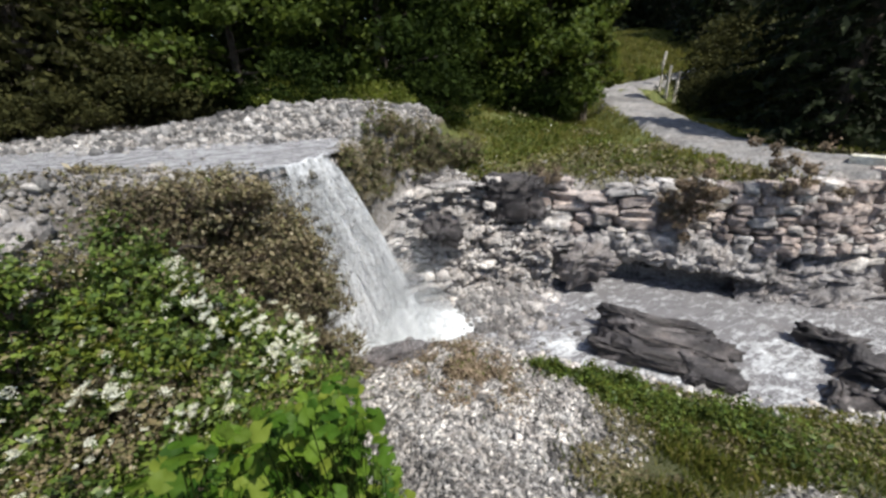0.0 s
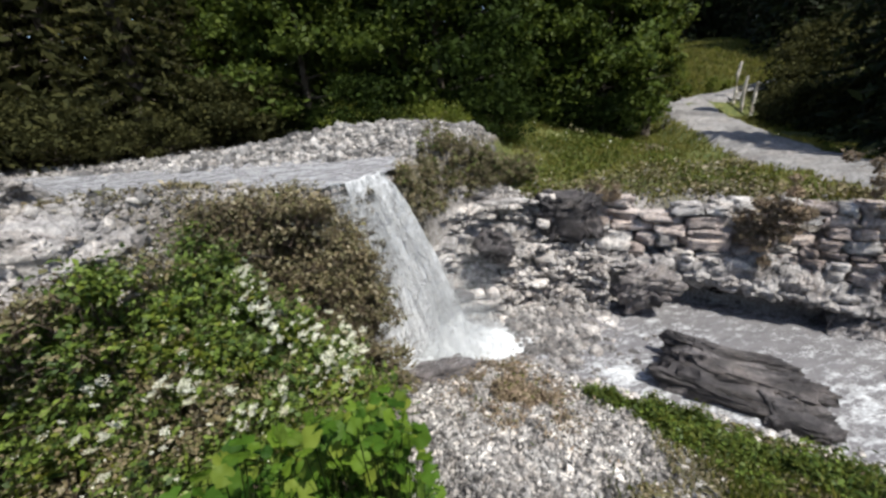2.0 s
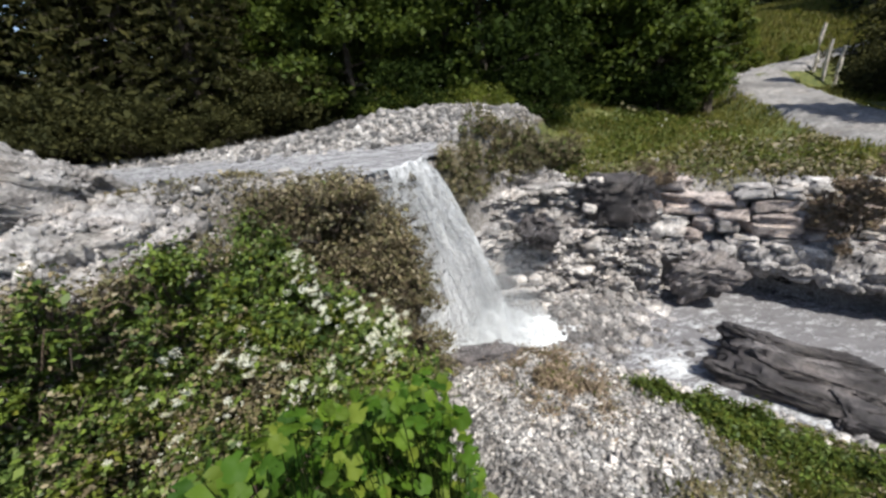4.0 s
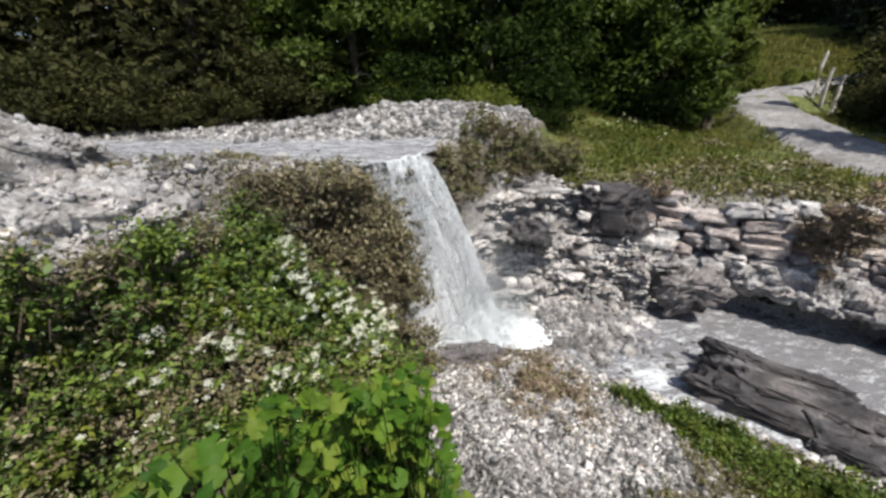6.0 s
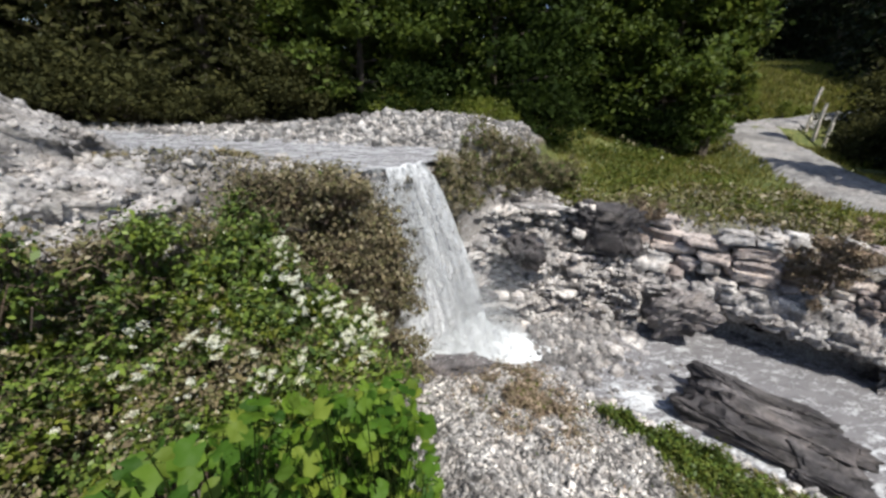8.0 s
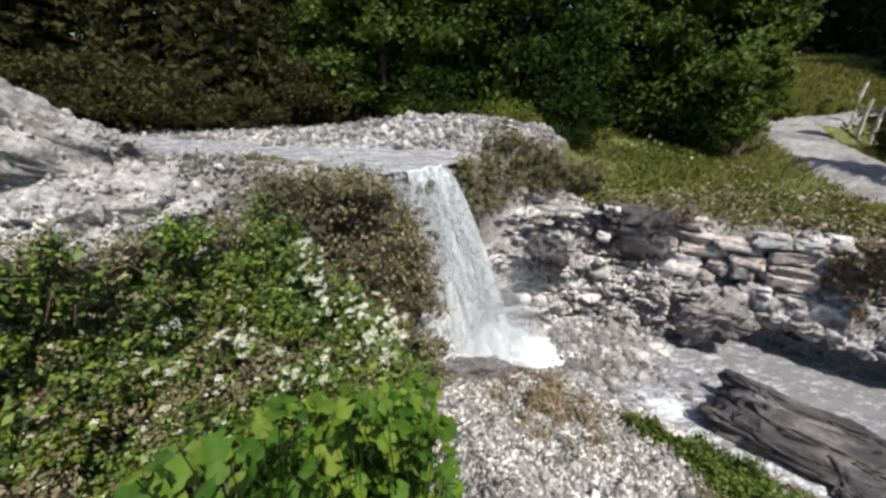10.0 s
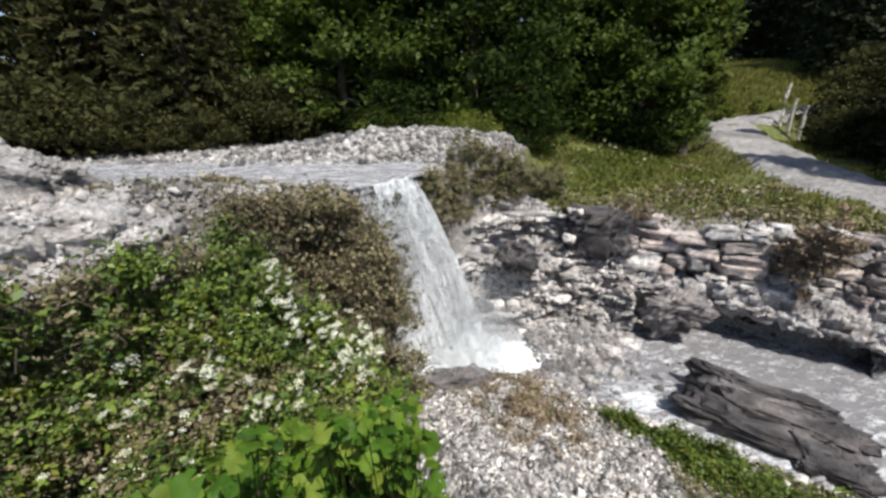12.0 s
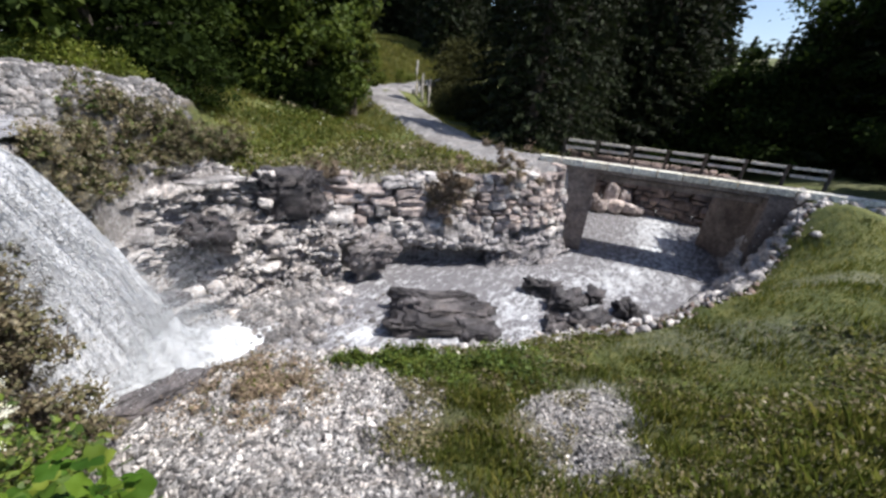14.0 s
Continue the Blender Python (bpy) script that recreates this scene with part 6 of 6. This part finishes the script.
def build_broad_leaves():
    q = random.Random(131)
    shapes = [broad_leaf_mesh(i) for i in range(6)]
    spots = []
    for i in range(78):
        az = q.uniform(-47, -7) if i < 56 else min(q.gauss(-9, 5), -2)
        d = q.uniform(1.1, 2.1)
        spots.append((az, d))
    for az, d in spots:
        top = np.interp(az, [-58, -45, -35, -20, -13, -8, -4, 0, 3, 7], [-0.8, -0.8, -0.9, -0.98, -0.92, -0.86, -0.97, -1.2, -1.45, -1.8])
        lift = q.uniform(-0.1, 0.07)
        x, y = polar(az, d)
        gz = float(land(x, y))
        plant = empty("broad_leaved_plant", x, y, gz)
        tagged(plant, "low plant with large bright green rounded leaves", "plant", "broad-leaved plants")
        for k in range(q.randint(13, 18)):
            lx, ly = x + q.gauss(0, 0.16), y + q.gauss(0, 0.16)
            if math.atan2(lx, ly) > 0.045 + 0.05 * q.random():
                continue
            dd = math.hypot(lx, ly)
            edge_top = np.interp(math.degrees(math.atan2(lx, ly)), [-6, 0, 3, 7], [9.0, -1.1, -1.4, -1.75])
            lz = 5.2 + (min(top + lift, edge_top) - 0.65 * q.random() ** 1.4) * dd
            lz = max(lz, gz + 0.1)
            s = q.uniform(0.05, 0.1) * math.exp(q.gauss(0.0, 0.2)) * min(1.0, 0.35 + 0.4 * dd)
            put("leaf", q.choice(shapes), lx, ly, lz, q.uniform(0, 360), q.uniform(-55, 60), q.uniform(-55, 55), s, plant)
            if k % 2:
                continue
            bm = bmesh.new()
            tube(bm, [(x, y, gz - 0.05), ((x + lx) / 2, (y + ly) / 2, gz + (lz - gz) * 0.6), (lx, ly, lz)], [0.004, 0.003, 0.002], 4)
            part("stalk", bm, M_LEAF_WOOD, plant)


def blades(name, x, y, z, h, r, width=0.012):
    n = len(x)
    a = r.uniform(0, 6.283, n)
    lean = r.normal(0, 0.35, n) * h
    dx, dy = np.cos(a), np.sin(a)
    w = width * r.uniform(0.6, 1.4, n)
    base = np.stack([x, y, z - 0.03], -1)
    side = np.stack([-dy * w, dx * w, 0 * w], -1)
    mid = base + np.stack([dx * lean * 0.35, dy * lean * 0.35, h * 0.6], -1)
    tip = base + np.stack([dx * lean, dy * lean, h], -1)
    v = np.stack([base - side, base + side, mid + side * 0.7, tip, mid - side * 0.7], 1).reshape(-1, 3)
    return from_arrays(name, v, np.arange(5 * n).reshape(n, 5))


def build_grass():
    r = np.random.RandomState(141)
    # near bank and meadow
    n = 110000
    az, d = r.uniform(36, 125, n), 14 * r.uniform(0.1, 1, n) ** 0.75
    x, y = np.sin(np.radians(az)) * d, np.cos(np.radians(az)) * d
    dn, _ = along(NEAR, x, y)
    wob = 0.5 * wave(x, y, 9, 1.6)
    ok = (dn < -0.12) & (az + 14 * wob - 10 * sstep(-d, -2.6, -1.4) > r.uniform(38, 60, n)) & (wave(x, y, 19, 2.5) > r.uniform(-1.2, 0.4, n)) & (patch_at(x, y) < r.uniform(0.05, 0.4, n))
    x, y = x[ok], y[ok]
    stuff("meadow_grass", blades("grass", x, y, land_rough(x, y), r.uniform(0.04, 0.15, len(x)) * (1 + 0.5 * wave(x, y, 77, 3)), r, 0.009), M_GRASS, "rough green grass on the near bank", "grass")
    n = 60000
    az, d = r.uniform(40, 290, n), 5.5 * np.sqrt(r.uniform(0.01, 1, n))
    x, y = np.sin(np.radians(az)) * d, np.cos(np.radians(az)) * d
    ok = (patch_at(x, y) < r.uniform(0.05, 0.4, n)) & (az + 10 * wave(x, y, 9, 1.6) > 50)
    x, y = x[ok], y[ok]
    stuff("near_grass", blades("grass", x, y, land_rough(x, y), r.uniform(0.05, 0.2, len(x)) * (1 + 0.5 * wave(x, y, 78, 4)), r, 0.006), M_GRASS, "tufted olive-green grass at the edge of the bank", "grass")
    n = 34000
    az, d = r.uniform(36, 80, n), r.uniform(1.2, 6.6, n)
    x, y = np.sin(np.radians(az)) * d, np.cos(np.radians(az)) * d
    dn, _ = along(NEAR, x, y)
    ok = (dn < -0.1) & (vnoise(np.stack([x, y, 0 * x], -1), 1.3, 71) > r.uniform(-0.4, 0.5, n)) & (az + 6 * wave(x, y, 9, 1.6) > 43)
    x, y = x[ok], y[ok]
    stuff("low_weeds", leaf_cloud("weeds", np.stack([x, y, land_rough(x, y) + np.abs(r.normal(0, 0.05, len(x)))], -1), 0.008 + 0.0035 * np.hypot(x, y), r, 0.4, 2.2), M_DRY, "low brown-green weeds among the gravel", "weeds")
    n = 60000
    az, d = r.uniform(52, 118, n), r.uniform(2.2, 8.5, n)
    x, y = np.sin(np.radians(az)) * d, np.cos(np.radians(az)) * d
    dn, _ = along(NEAR, x, y)
    ok = (dn < -0.15) & (vnoise(np.stack([x, y, 0 * x], -1), 1.1, 73) > r.uniform(-0.2, 0.7, n)) & (patch_at(x, y) < r.uniform(0.05, 0.5, n))
    x, y = x[ok], y[ok]
    h = len(x) // 2
    for a, m, tone in ((slice(0, h), M_DRY, "brown"), (slice(h, None), M_GRASS, "green")):
        p = np.stack([x[a], y[a], land_rough(x[a], y[a]) + np.abs(r.normal(0.03, 0.06, len(x[a])))], -1)
        stuff("meadow_weeds", leaf_cloud("weeds", p, 0.007 + 0.003 * np.hypot(p[:, 0], p[:, 1]), r, 0.4, 2.4), m, "patches of low " + tone + " weeds in the grass", "weeds")
    n = 26000
    x, y = r.normal(1.65, 0.42, n), r.normal(4.95, 0.62, n)
    ok = vnoise(np.stack([x, y, 0 * x], -1), 3.4, 70) > r.uniform(-0.3, 0.5, n)
    x, y = x[ok], y[ok]
    z = land_rough(x, y) + np.abs(r.normal(0, 0.1, len(x)))
    h = len(x) * 11 // 12
    stuff("dry_tufts", leaf_cloud("tufts", np.stack([x, y, z], -1)[:h], 0.022, r, 0.3, 2.6), M_WITHER, "dry brown plant tufts on the gravel bank", "weeds")
    stuff("green_tufts", leaf_cloud("tufts", np.stack([x, y, z], -1)[h:], 0.022, r, 0.3, 2.6), M_LEAF_OLIVE, "green plant tufts on the gravel bank", "weeds")
    n = 9000
    az, d = r.uniform(-75, 4, n), r.uniform(0.5, 3.2, n)
    x, y = np.sin(np.radians(az)) * d, np.cos(np.radians(az)) * d
    ok = vnoise(np.stack([x, y, 0 * x], -1), 1.5, 79) > r.uniform(-0.8, 0.6, n)
    x, y = x[ok], y[ok]
    stuff("shade_weeds", leaf_cloud("weeds", np.stack([x, y, land_rough(x, y) + np.abs(r.normal(0.02, 0.05, len(x)))], -1), 0.03, r, 0.8, 1.8), M_LEAF_BUSH, "low green weeds under the shrub", "weeds")
    # strip of low plants along the water
    n = 42000
    u = r.uniform(0, 1, n)
    x, y = np.interp(u, [0, 0.5, 1], [3.25, 4.2, 5.4]), np.interp(u, [0, 0.5, 1], [4.8, 3.85, 2.55])
    x, y = x + r.normal(-0.1 * u, 0.13 + 0.3 * u, n), y + r.normal(-0.15 * u, 0.13 + 0.3 * u, n)
    dn, _ = along(NEAR, x, y)
    ok = (vnoise(np.stack([x, y, 0 * x], -1), 2.2, 75) > r.uniform(-0.6, 0.4, n)) & (dn < -0.3)
    x, y, n = x[ok], y[ok], int(ok.sum())
    z = land_rough(x, y) + np.abs(r.normal(0, 0.11, n)) * (1 + 0.9 * vnoise(np.stack([x, y, 0 * x], -1), 3.0, 74))
    h = n // 2
    stuff("olive_herbs", leaf_cloud("herbs", np.stack([x, y, z], -1)[:h], 0.028, r, 0.4, 2.4), M_LEAF_OLIVE, "olive-green herbs along the water", "herbs")
    stuff("bank_herbs", leaf_cloud("herbs", np.stack([x, y, z], -1)[h:], 0.028, r, 0.5, 2.2), M_LEAF_BUSH, "strip of low green herbs along the water", "herbs")
    # far bank
    n = 60000
    x, y = r.uniform(2.0, 17, n), r.uniform(5, 24, n)
    df, _ = along(FAR, x, y)
    du, _ = along(CLIFF, x, y)
    dp, _ = along(PATH_LINE, x, y)
    ok = (df > 1.35) & (du < -0.6) & (np.abs(dp) > 1.1) & (wave(x, y, 29, 1.2) > r.uniform(-1.4, 0.2, n))
    x, y = x[ok], y[ok]
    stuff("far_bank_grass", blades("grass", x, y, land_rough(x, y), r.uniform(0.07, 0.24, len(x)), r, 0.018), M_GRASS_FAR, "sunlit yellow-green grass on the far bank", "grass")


def build_far_meadow():
    r = np.random.RandomState(145)
    n = 42000
    az, d = r.uniform(35, 52, n), r.uniform(24, 56, n)
    x, y = np.sin(np.radians(az)) * d, np.cos(np.radians(az)) * d
    dp, _ = along(PATH_LINE, x, y)
    ok = np.abs(dp) > 1.7
    x, y = x[ok], y[ok]
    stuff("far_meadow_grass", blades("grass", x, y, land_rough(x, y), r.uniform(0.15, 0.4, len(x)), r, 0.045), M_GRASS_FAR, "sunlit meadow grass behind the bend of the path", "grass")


def build_wall_top_weeds():
    """Brown weeds and half-sunk pale stones along the edge of the far grass."""
    r, q = np.random.RandomState(151), random.Random(151)
    n = 26000
    x, y = r.uniform(3.5, 13, n), r.uniform(5, 14, n)
    df, _ = along(FAR, x, y)
    dp, _ = along(PATH_LINE, x, y)
    ok = (df > 1.3) & (df - 1.3 < np.abs(r.normal(0, 0.9, n)) + 0.25 * (x > 7)) & (vnoise(np.stack([x, y, 0 * x], -1), 1.1, 76) > r.uniform(-0.5, 0.6, n)) & (np.abs(dp) > 1.2)
    x, y = x[ok], y[ok]
    p = np.stack([x, y, land_rough(x, y) + np.abs(r.normal(0.04, 0.08, len(x)))], -1)
    stuff("wall_top_weeds", leaf_cloud("weeds", p, 0.05, r, 0.6, 2.0), M_DRY, "brown weeds along the top of the wall", "weeds")
    shapes = [stone_mesh("edge_stone", 620 + i, (1, 1, 0.7), ICO3, M_LEDGE, cuts=12, grain=0.1) for i in range(5)]
    for i in range(150):
        px, py = q.uniform(3.5, 12), q.uniform(5.5, 13)
        e = float(along(FAR, px, py)[0])
        if not 1.35 < e < 1.35 + abs(q.gauss(0, 0.8)):
            continue
        s = q.uniform(0.1, 0.3)
        ob = put("edge_stone", q.choice(shapes), px, py, float(land(px, py)) + s * 0.15, q.uniform(0, 360), q.uniform(-20, 20), q.uniform(-20, 20), s)
        tagged(ob, "pale stone half sunk in the grass above the wall", "stone", "stones above the wall")


def build_far_herbs():
    """Olive and brown patches with a few pale blossoms in the far grass."""
    r = np.random.RandomState(161)
    n = 34000
    x, y = r.uniform(3.0, 15, n), r.uniform(6, 20, n)
    df, _ = along(FAR, x, y)
    du, _ = along(CLIFF, x, y)
    dp, _ = along(PATH_LINE, x, y)
    where = np.stack([x, y, 0 * x], -1)
    ok = (df > 1.4) & (du < -0.5) & (np.abs(dp) > 1.3)
    olive = ok & (vnoise(where, 0.8, 162) > r.uniform(0.0, 0.7, n))
    brown = ok & (vnoise(where, 0.7, 163) + 0.45 * sstep(-df, -2.6, -1.5) > r.uniform(0.15, 0.8, n))
    for pick, material, label in ((olive, M_LEAF_OLIVE, "olive-green herbs in the far grass"), (brown, M_DRY, "brown seed heads in the far grass")):
        p = np.stack([x[pick], y[pick], land_rough(x[pick], y[pick]) + r.uniform(0.08, 0.3, pick.sum())], -1)
        stuff("far_herbs", leaf_cloud("herbs", p, 0.055, r, 0.5, 2.0), material, label, "herbs")
    pick = ok & (r.rand(n) < 0.009) & (vnoise(where, 1.2, 164) > 0.1)
    p = np.stack([x[pick], y[pick], land_rough(x[pick], y[pick]) + r.uniform(0.15, 0.3, pick.sum())], -1)
    stuff("far_blossoms", leaf_cloud("blossoms", p, 0.07, r, 1.0, 1.2), M_PETAL, "pale blossoms scattered in the far grass", "flowers")


def build_crest_weeds():
    """Low brown weeds between the scrub and the upper water."""
    r = np.random.RandomState(171)
    n = 14000
    az, d = r.uniform(-48, -9, n), r.uniform(5.0, 6.6, n)
    x, y = np.sin(np.radians(az)) * d, np.cos(np.radians(az)) * d
    du, _ = along(CLIFF, x, y)
    ok = (du > -0.25) & (du < 0.5 + 0.5 * r.rand(n)) & (vnoise(np.stack([x, y, 0 * x], -1), 1.8, 172) > r.uniform(-0.3, 0.6, n))
    x, y = x[ok], y[ok]
    p = np.stack([x, y, land_rough(x, y) + np.abs(r.normal(0, 0.05, len(x)))], -1)
    stuff("crest_weeds", leaf_cloud("weeds", p, 0.024, r, 0.5, 2.2), M_DRY, "brown weeds on the crest of the bank", "weeds")


def build_posts():
    for k, (az, d, h) in enumerate(((44.9, 29.0, 2.3), (45.7, 28.6, 2.4), (46.7, 28.3, 2.1))):
        x, y = polar(az, d)
        bm = bmesh.new()
        tube(bm, [(0, 0, 0), (0.03, 0, h * 0.3), (-0.03 + 0.04 * k, 0.02, h * 0.7), (0.05, 0, h)], [0.1, 0.09, 0.085, 0.07], 8)
        ob = part("path_pole", bm, M_WOOD)
        ob.matrix_basis = pose(x, y, float(land(x, y)) - 0.05)
        tagged(ob, "pale weathered wooden pole beside the path", "pole", "poles beside the path")


build_posts()
build_wall_top_weeds()
build_far_meadow()
build_far_herbs()
build_crest_weeds()
plant_trees()
build_shrubs()
build_broad_leaves()
build_grass()
